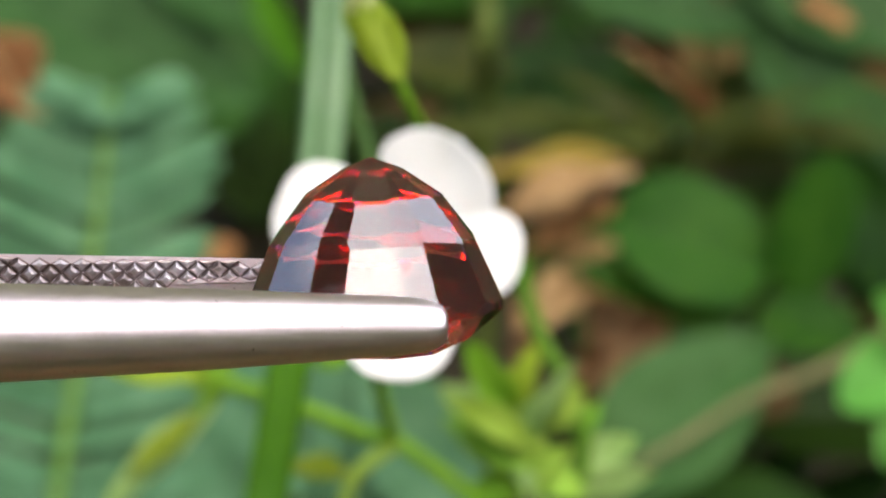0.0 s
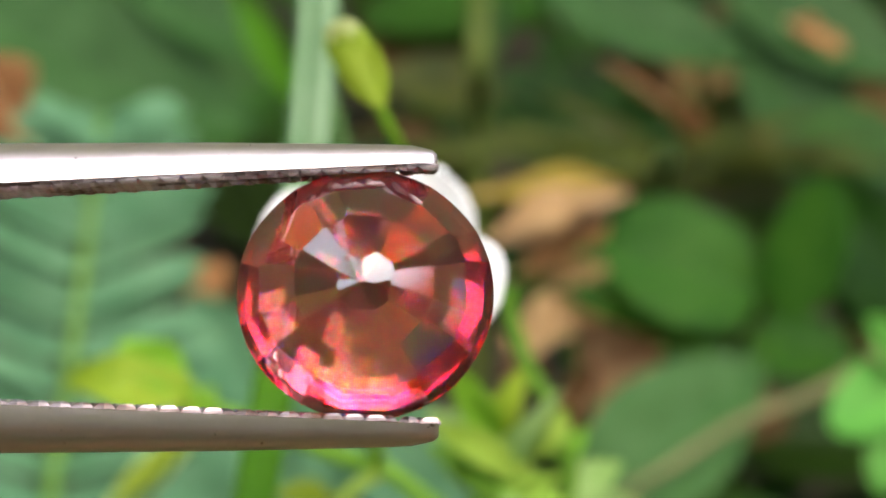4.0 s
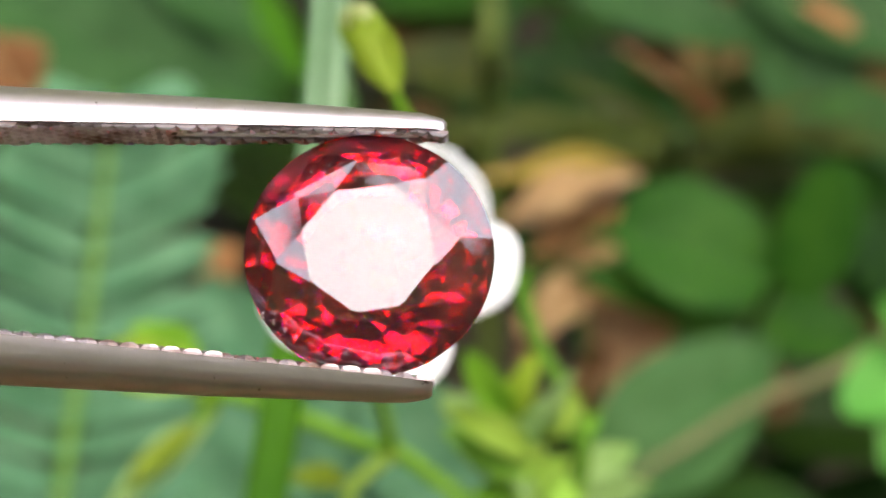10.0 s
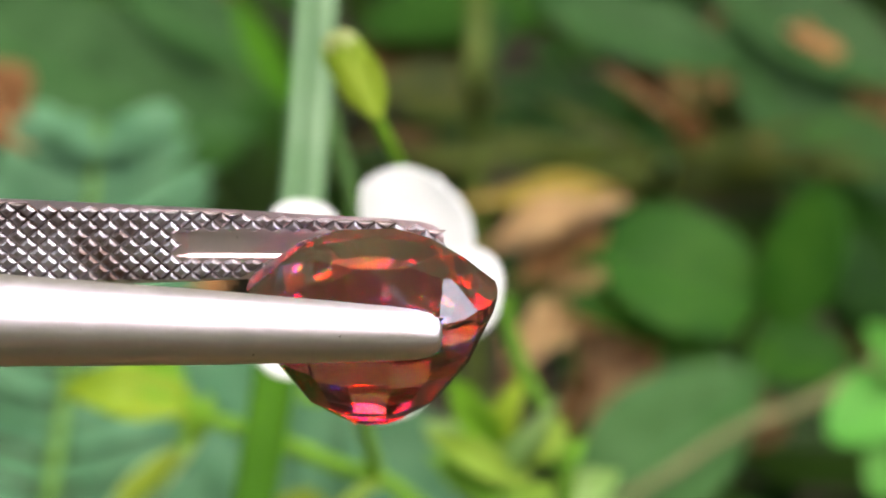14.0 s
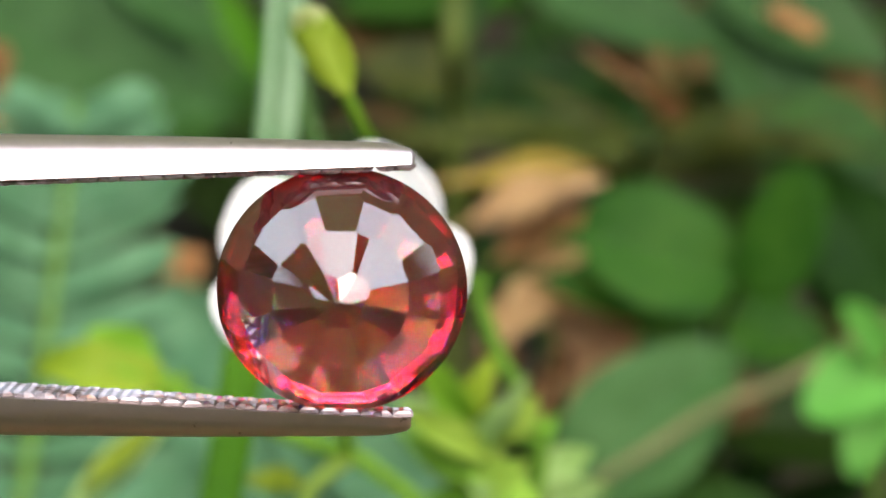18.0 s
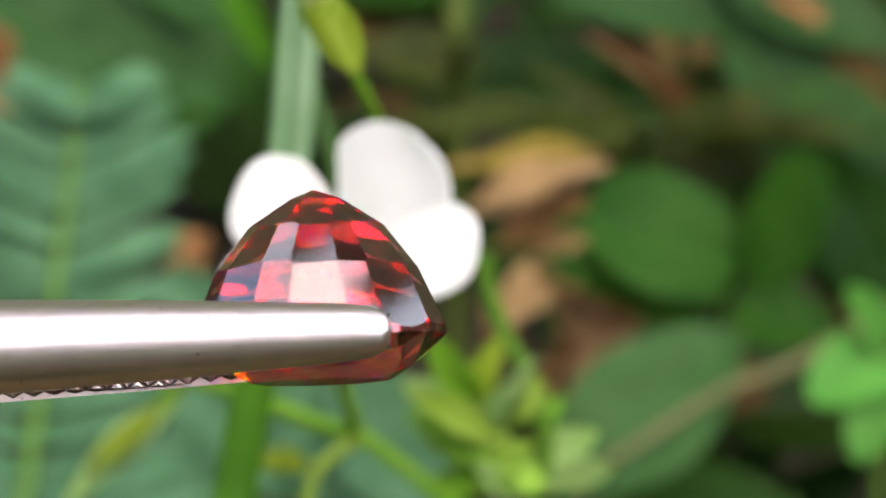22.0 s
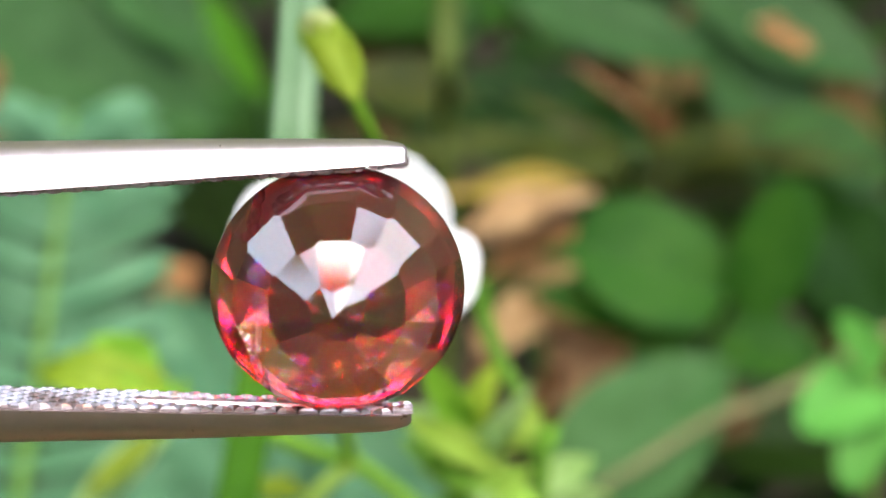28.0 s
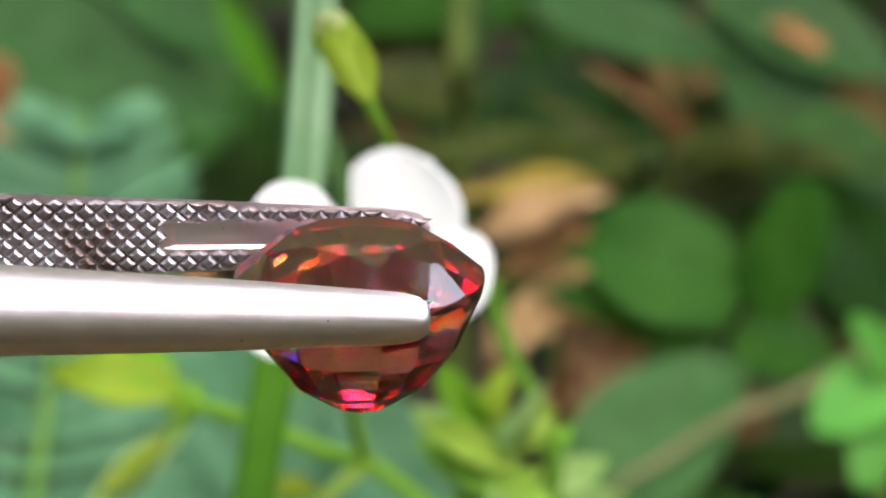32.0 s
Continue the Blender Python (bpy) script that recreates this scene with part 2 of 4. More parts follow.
# litter and weeds out of view, kept light for the stone's refractions
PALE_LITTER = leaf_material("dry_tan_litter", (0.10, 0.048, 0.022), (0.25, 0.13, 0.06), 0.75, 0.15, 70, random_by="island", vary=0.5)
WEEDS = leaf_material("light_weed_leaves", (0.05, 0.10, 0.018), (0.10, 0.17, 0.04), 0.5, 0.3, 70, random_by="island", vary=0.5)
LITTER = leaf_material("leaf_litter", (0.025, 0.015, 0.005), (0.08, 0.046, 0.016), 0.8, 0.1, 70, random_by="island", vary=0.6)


def soil_material():
    m, nt, bsdf, out = nodes_of("dark_soil")
    n = noise_of(nt, 60, 8, 0.65)
    r = ramp_of(nt, ((0.3, (0.012, 0.010, 0.002)), (0.6, (0.026, 0.020, 0.005)), (0.8, (0.05, 0.035, 0.010))))
    nt.links.new(n.outputs["Fac"], r.inputs[0])
    nt.links.new(r.outputs[0], bsdf.inputs["Base Color"])
    bsdf.inputs["Roughness"].default_value = 0.9
    bump_of(nt, bsdf, n.outputs["Fac"], 0.8, 0.006)
    return m


SOIL = soil_material()


# ---- mesh helpers ----
def part(name, bm, material, parent=None, label="", smooth=True, sharp=40):
    """Links a bmesh as one mesh object under its thing."""
    me = bpy.data.meshes.new(name)
    if smooth:
        for f in bm.faces:
            f.smooth = True
    bm.to_mesh(me)
    bm.free()
    me.materials.append(material)
    if smooth:
        me.set_sharp_from_angle(angle=radians(sharp))
    ob = new(name, me)
    if parent is not None:
        ob.parent = parent
    if label:
        tagged(ob, label)
    return ob


def thing(name, place, label, category, group="", kind=""):
    ob = new(name)
    ob.empty_display_size = 0.005
    ob.location = place
    return tagged(ob, label, category, group, kind)


def smooth_line(points, steps=5):
    """A smooth line through the points that does not overshoot where their spacing changes."""
    p = [Vector(q) for q in points]
    way = []
    for i, q in enumerate(p):
        a, b = p[max(i - 1, 0)], p[min(i + 1, len(p) - 1)]
        near = min((q - a).length or 9, (b - q).length or 9)
        way.append((b - a).normalized() * near)
    line = []
    for a, b, m, n in zip(p, p[1:], way, way[1:]):
        for k in range(steps):
            t = k / steps
            line.append(a * (2 * t ** 3 - 3 * t * t + 1) + m * (t ** 3 - 2 * t * t + t) + b * (3 * t * t - 2 * t ** 3) + n * (t ** 3 - t * t))
    return line + [p[-1]]


def tube(bm, points, radii, sides=8, steps=5, flat=1.0):
    """A round stem along the points; radii are spread evenly along it."""
    line = smooth_line(points, steps)
    rings = []
    side = None
    for i, q in enumerate(line):
        way = (line[min(i + 1, len(line) - 1)] - line[max(i - 1, 0)]).normalized()
        if side is None:
            side = way.orthogonal().normalized()
        side = (side - way * side.dot(way)).normalized()
        up = way.cross(side)
        s = i / (len(line) - 1) * (len(radii) - 1)
        k = min(int(s), len(radii) - 2)
        rad = radii[k] + (radii[k + 1] - radii[k]) * (s - k)
        rings.append([bm.verts.new(q + rad * (math.cos(a) * side + flat * math.sin(a) * up))
                      for a in (2 * math.pi * j / sides for j in range(sides))])
    for a, b in zip(rings, rings[1:]):
        for j in range(sides):
            bm.faces.new((a[j], a[(j + 1) % sides], b[(j + 1) % sides], b[j]))
    bm.faces.new(reversed(rings[0]))
    bm.faces.new(rings[-1])
    return bm


def leaf_outline(kind, s):
    """Half width at s from base (0) to tip (1), 1 at the widest."""
    if kind == "lens":
        return math.sin(math.pi * s) ** 0.8
    if kind == "round":
        return math.sqrt(max(0.0, 1 - (2 * s - 1) ** 2)) ** 0.9
    if kind == "heart":
        return min(1.0, (s * 7) ** 0.5) * math.sqrt(max(0.0, 1 - s ** 2.1))
    if kind == "petal":
        return (0.22 + 0.78 * min(1.0, s * 1.5) ** 0.9) * max(0.0, 1 - s ** 5.0) ** 0.42
    if kind == "strap":
        return min(1.0, s * 6) * math.sqrt(max(0.0, 1 - s ** 5))
    return math.sin(math.pi * s ** 0.75) ** 0.9


def leaf_blade(bm, m, length, width, kind="lens", fold=0.15, curl=0.1, ruffle=0.0, rows=12, cols=6, thick=0.00025, seed=0):
    """A leaf from the origin along +y, facing +z, with thickness, folded at its midrib and curled to its tip."""
    rnd = random.Random(seed)
    ph = rnd.random() * 6
    top, low = [], []
    for i in range(rows + 1):
        s = 1 - (1 - i / rows) ** 1.8 if kind in ("petal", "round", "heart") else i / rows
        half = max(leaf_outline(kind, s) * width / 2, width * 0.012)
        a, b = [], []
        for j in range(cols + 1):
            u = 2 * j / cols - 1
            edge = 1 + ruffle * 0.25 * math.sin(ph + 9 * s + 3 * u)
            x = u * half * edge
            z = fold * abs(x) - curl * length * s * s + ruffle * width * 0.12 * math.sin(ph + 7 * s + 2.5 * u) - 0.03 * width * math.exp(-(u * 3) ** 2)
            a.append(bm.verts.new(m @ Vector((x, s * length, z))))
            b.append(bm.verts.new(m @ Vector((x, s * length, z - thick))))
        top.append(a)
        low.append(b)
    for i in range(rows):
        for j in range(cols):
            bm.faces.new((top[i][j], top[i][j + 1], top[i + 1][j + 1], top[i + 1][j]))
            bm.faces.new((low[i][j], low[i + 1][j], low[i + 1][j + 1], low[i][j + 1]))
        bm.faces.new((top[i][0], top[i + 1][0], low[i + 1][0], low[i][0]))
        bm.faces.new((top[i][cols], low[i][cols], low[i + 1][cols], top[i + 1][cols]))
    for g, h in ((0, 1), (rows, -1)):
        for j in range(cols):
            q = (top[g][j], low[g][j], low[g][j + 1], top[g][j + 1])
            bm.faces.new(q if h > 0 else q[::-1])
    return bm


def lie(base, tip, facing):
    """The pose of a leaf whose stalk end is at base, tip at tip, upper face turned to facing."""
    y = (Vector(tip) - Vector(base)).normalized()
    z = Vector(facing)
    z = (z - y * z.dot(y)).normalized()
    x = y.cross(z)
    m = Matrix((x, y, z)).transposed().to_4x4()
    m.translation = base
    return m


BACK = -AHEAD
SKYWARD = (UP + 1.1 * BACK).normalized()


def leaf(name, base, tip, width, material, parent=None, kind="lens", facing=None, label="", category="", group="", seed=0, **shape):
    bm = bmesh.new()
    m = lie(base, tip, SKYWARD if facing is None else facing)
    length = (Vector(tip) - Vector(base)).length
    origin = Matrix.Identity(4) if parent is not None else Matrix.Translation(-Vector(base))
    leaf_blade(bm, (Matrix.Translation(-parent.location) if parent is not None else origin) @ m, length, width, kind, seed=seed, **shape)
    ob = part(name, bm, material, parent, label if parent is not None else "")
    if parent is None:
        ob.location = base
        tagged(ob, label, category, group)
    return ob


def stem(name, points, radii, material, parent=None, label="", sides=8, flat=1.0):
    bm = bmesh.new()
    off = parent.location if parent is not None else Vector()
    tube(bm, [Vector(p) - off for p in points], radii, sides, flat=flat)
    return part(name, bm, material, parent, label, sharp=80)


def to_ground(p, lean=0.0):
    """The point of the ground below p."""
    return Vector((p.x + lean, p.y + 0.01, 0.0))


# ---- ground and added hedge: the setting ----
def ground_sheet():
    bm = bmesh.new()
    rings = [0.0, 0.1, 0.2, 0.3, 0.4, 0.5, 0.6, 0.7, 0.8, 0.95, 1.2, 2, 5, 20, 120, 900]
    n = 64
    centre = bm.verts.new((0, 0.45, 0))
    last = None
    for rad in rings[1:]:
        ring = []
        for j in range(n):
            a = 2 * math.pi * j / n
            v = Vector((rad * math.cos(a), 0.45 + rad * math.sin(a), 0))
            v.z = 0.012 * noise.noise(v * 14) + 0.006 * noise.noise(v * 40) if rad < 3 else -0.01
            ring.append(bm.verts.new(v))
        for j in range(n):
            if last is None:
                bm.faces.new((centre, ring[j], ring[(j + 1) % n]))
            else:
                bm.faces.new((last[j], ring[j], ring[(j + 1) % n], last[(j + 1) % n]))
        last = ring
    ob = part("ground", bm, SOIL)
    tagged(ob, "dark brown garden soil under leaf litter", "ground", kind="structure")


def hedge():
    """Unseen shrubs added to close the bed all round for light and reflections: low at the back and the sides, high and
    leaning over beyond the bed.
    """
    bm = bmesh.new()
    n, rows = 96, 16

    def shape(a, s):
        far = max(0.0, math.sin(a)) ** 6
        tall = 0.50 + 2.5 * far + 0.3 * max(0.0, -math.sin(a))
        rad = 1.15 + 0.25 * s * s - 0.45 * far * s * s
        return rad, tall * s

    ring = []
    for i in range(rows + 1):
        row = []
        for j in range(n):
            a = 2 * math.pi * j / n
            d = Vector((math.cos(a), math.sin(a), 0))
            rad, z = shape(a, i / rows)
            rad += 0.12 * noise.noise(d * 4 + Vector((0, 0, z * 5)))
            row.append(bm.verts.new(d * rad + Vector((0, 0.25, z - 0.03 + 0.12 * (i / rows) * noise.noise(d * 9)))))
        ring.append(row)
    for a, b in zip(ring, ring[1:]):
        for j in range(n):
            bm.faces.new((a[j], b[j], b[(j + 1) % n], a[(j + 1) % n]))
    rnd = random.Random(8)
    for k in range(1500):
        a, s = rnd.uniform(0, 2 * math.pi), rnd.uniform(0.02, 1.03)
        d = Vector((math.cos(a), math.sin(a), 0))
        rad, z = shape(a, s)
        base = d * (rad - 0.05 - 0.08 * rnd.random()) + Vector((0, 0.25, z))
        tip = base - d * 0.02 + Vector((rnd.uniform(-0.04, 0.04), rnd.uniform(-0.04, 0.04), rnd.uniform(-0.05, 0.03)))
        leaf_blade(bm, lie(base, tip, -d + Vector((0, 0, 0.6))), 0.07, 0.035, "lens", rows=4, cols=2, seed=k)
    ob = part("backdrop", bm, HEDGE)
    tagged(ob, "dense light green unseen shrubs added to close the bed all round", "shrubs", kind="structure")


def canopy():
    """Unseen boughs added over the bed; gaps behind the lens, to the right and a little overhead are aimed so that
    facets reflect open sky.
    """
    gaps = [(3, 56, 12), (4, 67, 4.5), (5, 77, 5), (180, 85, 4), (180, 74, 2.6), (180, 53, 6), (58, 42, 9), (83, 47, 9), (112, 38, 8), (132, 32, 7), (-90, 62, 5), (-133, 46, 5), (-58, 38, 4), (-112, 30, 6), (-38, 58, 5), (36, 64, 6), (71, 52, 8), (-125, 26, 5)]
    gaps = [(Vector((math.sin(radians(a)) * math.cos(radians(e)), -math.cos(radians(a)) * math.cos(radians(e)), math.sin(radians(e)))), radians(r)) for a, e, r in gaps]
    shade = Vector((0, -math.cos(radians(24)), math.sin(radians(24))))     # an added dense bough keeps reflections dark behind the lens
    bough = Vector((-0.92, -0.20, 0.34))     # and one added to the left, to darken a facet there
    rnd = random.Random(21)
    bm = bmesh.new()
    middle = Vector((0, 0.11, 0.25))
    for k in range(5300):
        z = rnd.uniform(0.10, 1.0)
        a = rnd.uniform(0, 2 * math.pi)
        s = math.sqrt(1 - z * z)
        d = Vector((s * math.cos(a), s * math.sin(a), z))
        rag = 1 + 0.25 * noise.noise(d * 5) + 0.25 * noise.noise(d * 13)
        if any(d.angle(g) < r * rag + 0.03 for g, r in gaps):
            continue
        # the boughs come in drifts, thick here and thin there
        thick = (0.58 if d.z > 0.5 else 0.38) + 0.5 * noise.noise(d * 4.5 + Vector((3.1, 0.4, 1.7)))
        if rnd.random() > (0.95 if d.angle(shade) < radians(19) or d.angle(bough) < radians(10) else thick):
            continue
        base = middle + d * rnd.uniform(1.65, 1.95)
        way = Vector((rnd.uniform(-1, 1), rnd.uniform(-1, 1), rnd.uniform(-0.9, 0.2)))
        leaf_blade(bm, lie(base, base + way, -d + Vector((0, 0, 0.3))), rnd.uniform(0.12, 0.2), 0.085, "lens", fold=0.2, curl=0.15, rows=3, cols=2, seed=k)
    # added stems, also out of view, carry the boughs and rise outside the hedge
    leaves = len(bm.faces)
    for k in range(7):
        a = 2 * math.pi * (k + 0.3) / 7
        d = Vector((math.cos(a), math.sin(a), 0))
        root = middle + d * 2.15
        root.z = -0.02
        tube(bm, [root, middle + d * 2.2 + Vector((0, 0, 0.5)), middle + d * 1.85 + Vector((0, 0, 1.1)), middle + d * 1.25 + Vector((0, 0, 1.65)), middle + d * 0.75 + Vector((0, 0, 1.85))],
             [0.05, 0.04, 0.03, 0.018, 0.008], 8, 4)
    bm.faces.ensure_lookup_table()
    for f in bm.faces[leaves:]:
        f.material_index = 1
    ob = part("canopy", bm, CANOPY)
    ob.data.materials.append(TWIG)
    tagged(ob, "unseen olive green boughs added overhead, gaps aimed for reflections in the stone", "foliage", kind="stuff")


def scatter(name, count, material, seed, label, category, span, lift, size, kind="lens", spare=None):
    """Leaves that nobody could count, in one sheet of stuff."""
    rnd = random.Random(seed)
    bm = bmesh.new()
    for k in range(count):
        x, y = rnd.uniform(*span[0]), rnd.uniform(*span[1])
        if spare and spare[0] < x < spare[1] and spare[2] < y < spare[3]:
            continue
        z = 0.012 + lift * rnd.random() ** 1.5
        length = rnd.uniform(*size)
        a = rnd.uniform(0, 2 * math.pi)
        base = Vector((x, y, z))
        tip = base + Vector((math.cos(a), math.sin(a), rnd.uniform(-0.3, 0.25)))
        leaf_blade(bm, lie(base, tip, (rnd.uniform(-0.5, 0.5), rnd.uniform(-0.8, 0.2), 1)), length, length * rnd.uniform(0.4, 0.75), kind,
                   fold=rnd.uniform(0, 0.4), curl=rnd.uniform(0, 0.25), ruffle=rnd.uniform(0, 0.5), rows=7, cols=4, seed=k)
    ob = part(name, bm, material)
    return tagged(ob, label, category, kind="stuff")


ground_sheet()
hedge()
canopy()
BED = ((-0.5, 0.5), (-0.3, 0.85))
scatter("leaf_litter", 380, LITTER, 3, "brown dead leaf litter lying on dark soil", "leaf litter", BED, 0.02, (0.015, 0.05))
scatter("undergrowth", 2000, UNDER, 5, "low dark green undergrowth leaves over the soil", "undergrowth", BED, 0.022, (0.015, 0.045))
# unseen lighter dry leaves and weeds, added round the patch in view to brighten refractions
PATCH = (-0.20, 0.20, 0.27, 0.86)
scatter("leaf_litter", 900, PALE_LITTER, 11, "tan dry leaf litter added outside the patch in view", "leaf litter", BED, 0.035, (0.02, 0.06), spare=PATCH)
scatter("undergrowth", 300, WEEDS, 12, "light green weeds added outside the patch in view", "undergrowth", BED, 0.045, (0.02, 0.05), spare=PATCH)


# ---- the gemstone ----
MM = 0.001
STEP = REACH / SPAN     # one step of the sight grid at the gem
GEM_SEED, GEM_OFF = 4, (0.7, 0.8, 0.9, 0.9)


def gemstone():
    """Round mixed cut, ground by hand: brilliant crown with a table, a thin girdle, and a deep pavilion in four rows of facets whose planes
    are all a little off true. The table faces +z, x and y span the girdle. The facet planes are cut one by one from a round blank."""
    rnd = random.Random(GEM_SEED)
    ob = thing("gemstone", (0, 0, 0), "round faceted transparent red gemstone gripped in steel tweezers", "gemstone")
    wide, deep = 222, 216      # half length and half width of the girdle

    def at(rad, deg, z):
        return Vector((rad / 222 * wide * math.cos(radians(deg)), rad / 222 * deep * math.sin(radians(deg)), z))

    def plane(kind, p, q, r, off, shift=0.0):
        """A cut through three points, its normal turned by up to off degrees about their middle."""
        n = (q - p).cross(r - p).normalized()
        mid = (p + q + r) / 3
        if n.dot(mid - Vector((0, 0, -60))) < 0:
            n = -n
        side = n.orthogonal().normalized()
        n = (n + math.tan(radians(rnd.gauss(0, off))) * side + math.tan(radians(rnd.gauss(0, off))) * n.cross(side)).normalized()
        cuts.append((kind, mid + n * (shift + rnd.uniform(-1, 1)), n))

    cuts = []
    # crown: table, then eight star facets, eight kites and sixteen upper girdle facets
    t_rad, t_high, m_rad, lean = 120, 78, 163, -12
    m_high = 6 + (t_high - 6) * (222 - m_rad * math.cos(math.pi / 8)) / (222 - t_rad)
    plane("table", at(100, 0, t_high), at(100, 120, t_high), at(100, 240, t_high), 0.3)
    for k in range(8):
        a = lean + 45 * k
        plane("crown", at(t_rad, a, t_high), at(t_rad, a + 45, t_high), at(m_rad, a + 22.5, m_high), 1.0)
        plane("crown", at(t_rad, a, t_high), at(m_rad, a + 22.5, m_high), at(m_rad, a - 22.5, m_high), 0.8)
        plane("crown", at(m_rad, a + 22.5, m_high), at(222, a, 6), at(222, a + 22.5, 7.5), 0.7)
        plane("crown", at(m_rad, a + 22.5, m_high), at(222, a + 45, 6), at(222, a + 22.5, 7.5), 0.7)
    # pavilion: broad and narrow columns by turns, four rows to the point
    edges = [45 * k + s for k in range(8) for s in (-14, 14)]
    edges = [e + rnd.uniform(-1.2, 1.2) for e in edges]
    rows = ((222, -17), (175, -122), (118, -193), (52, -237), (0, -258))
    for k in range(16):
        a, b = edges[k], edges[(k + 1) % 16] + (360 if k == 15 else 0)
        for j, (p, q) in enumerate(zip(rows, rows[1:])):
            plane("pavilion", at(p[0], a, p[1]), at(p[0], b, p[1]), at(q[0], (a + b) / 2, q[1]) * 0.5 + at(q[0], a, q[1]) * 0.25 + at(q[0], b, q[1]) * 0.25,
                  GEM_OFF[j])
    # the blank: a short round bar whose side stays as the girdle
    bm = bmesh.new()
    n = 128
    rims = [[bm.verts.new(at(222, 360 * j / n, z)) for j in range(n)] for z in (-400, 200)]
    for j in range(n):
        bm.faces.new((rims[0][j], rims[0][(j + 1) % n], rims[1][(j + 1) % n], rims[1][j]))
    for rim, z in zip(rims, (-1, 1)):
        bm.faces.new(rim[::z])
    names = ["girdle", "table", "crown", "pavilion"]
    for kind, co, no in cuts:
        cut = bmesh.ops.bisect_plane(bm, geom=bm.verts[:] + bm.edges[:] + bm.faces[:], dist=1e-4, plane_co=co, plane_no=no, clear_outer=True)
        rim = [e for e in cut["geom_cut"] if isinstance(e, bmesh.types.BMEdge) and e.is_boundary]
        if len(rim) > 2:
            for f in bmesh.ops.contextual_create(bm, geom=rim)["faces"]:
                f.material_index = names.index(kind)
    bmesh.ops.recalc_face_normals(bm, faces=bm.faces)
    bmesh.ops.scale(bm, vec=(STEP, STEP, STEP), verts=bm.verts)
    for i, name in enumerate(names):
        some = bm.copy()
        bmesh.ops.delete(some, geom=[f for f in some.faces if f.material_index != i], context="FACES")
        for f in some.faces:
            f.material_index = 0
        part(name, some, GEM, ob, {"table": "large flat top facet of the stone"}.get(name, ""), smooth=False)
    bm.free()
    return ob


# ---- the tweezers ----
# along the arm from the gem, width, thickness, and the inner face's distance from the axis, in sight steps
ARM = ((-5600, 300, 62, 12), (-4800, 330, 66, 60), (-3600, 330, 66, 110), (-2400, 270, 64, 150), (-1500, 222, 90, 172), (-660, 171, 82, 186), (-260, 135, 62, 205),
       (40, 100, 43, 219), (80, 92, 39, 221), (104, 80, 33, 222), (118, 62, 29, 222), (125, 38, 22, 222))
GROOVE_FROM = -350


def arm_at(x):
    for p, q in zip(ARM, ARM[1:]):
        if p[0] <= x <= q[0]:
            s = (x - p[0]) / (q[0] - p[0])
            return [a + (b - a) * s for a, b in zip(p, q)]
    return list(ARM[-1] if x > 0 else ARM[0])


def tweezer_arm():
    """One arm: its inner face looks to -y, its outer side is rounded."""
    bm = bmesh.new()
    stations = sorted({*[a[0] for a in ARM], *range(-5600, -660, 200), *range(-640, 60, 60), GROOVE_FROM - 12, GROOVE_FROM + 12, 60, 92, 112, 122})
    rings = []
    for x in stations:
        _, w, t, h = arm_at(x)
        deep = 11 if GROOVE_FROM < x < 90 else 0
        g = 24 if x < 40 else 18
        half = w / 2
        sec = [(-half, 2), (-g, 0), (-g * 0.85, deep), (g * 0.85, deep), (g, 0), (half, 2), (half * 0.985, t * 0.08), (half * 0.90, t * 0.36), (half * 0.72, t * 0.66),
               (half * 0.45, t * 0.88), (0, t), (-half * 0.45, t * 0.88), (-half * 0.72, t * 0.66), (-half * 0.90, t * 0.36), (-half * 0.985, t * 0.08)]
        rings.append([bm.verts.new((x * STEP, (h + b) * STEP, a * STEP)) for a, b in sec])
    k = len(rings[0])
    for a, b in zip(rings, rings[1:]):
        for j in range(k):
            bm.faces.new((a[j], a[(j + 1) % k], b[(j + 1) % k], b[j]))
    bm.faces.new(rings[0])
    bm.faces.new(rings[-1])
    bmesh.ops.recalc_face_normals(bm, faces=bm.faces)
    return bm


def serration():
    """Crossed cuts that leave small pyramids on the inner face."""
    bm = bmesh.new()
    pitch, rise = 37.0, 9.0
    for i in range(-150, 7):
        for j in range(-16, 17):
            x = i * pitch / 2
            z = j * 33.0 / 2
            if (i + j) % 2:
                continue
            _, w, t, h = arm_at(x)
            half = w / 2 - 5
            if abs(z) > half + 4 or x > 112:
                continue
            if GROOVE_FROM - 8 < x < 92 and abs(z) < 27:
                continue
            a, b = pitch * 0.5, 33.0 * 0.5
            foot = [Vector((x + dx * a, 0, max(-half, min(half, z + dz * b)))) for dx, dz in ((1, 0), (0, 1), (-1, 0), (0, -1))]
            if GROOVE_FROM - 8 < x < 92:
                for f in foot:
                    if abs(f.z) < 25:
                        f.z = math.copysign(25, z)
            mid = sum(foot, Vector()) / 4
            base = [bm.verts.new(Vector((f.x, h + 1.2, f.z)) * STEP) for f in foot]
            loops = [base]
            for keep, up in ((0.80, 0.50), (0.46, 1.0), (0.34, 1.03)):
                loops.append([bm.verts.new(Vector((mid.x + (f.x - mid.x) * keep, h - rise * up, mid.z + (f.z - mid.z) * keep)) * STEP) for f in foot])
            for low, top in zip(loops, loops[1:]):
                for s in range(4):
                    face = bm.faces.new((low[s], low[(s + 1) % 4], top[(s + 1) % 4], top[s]))
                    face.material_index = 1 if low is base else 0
            bm.faces.new(loops[-1])
    bmesh.ops.recalc_face_normals(bm, faces=bm.faces)
    return bm


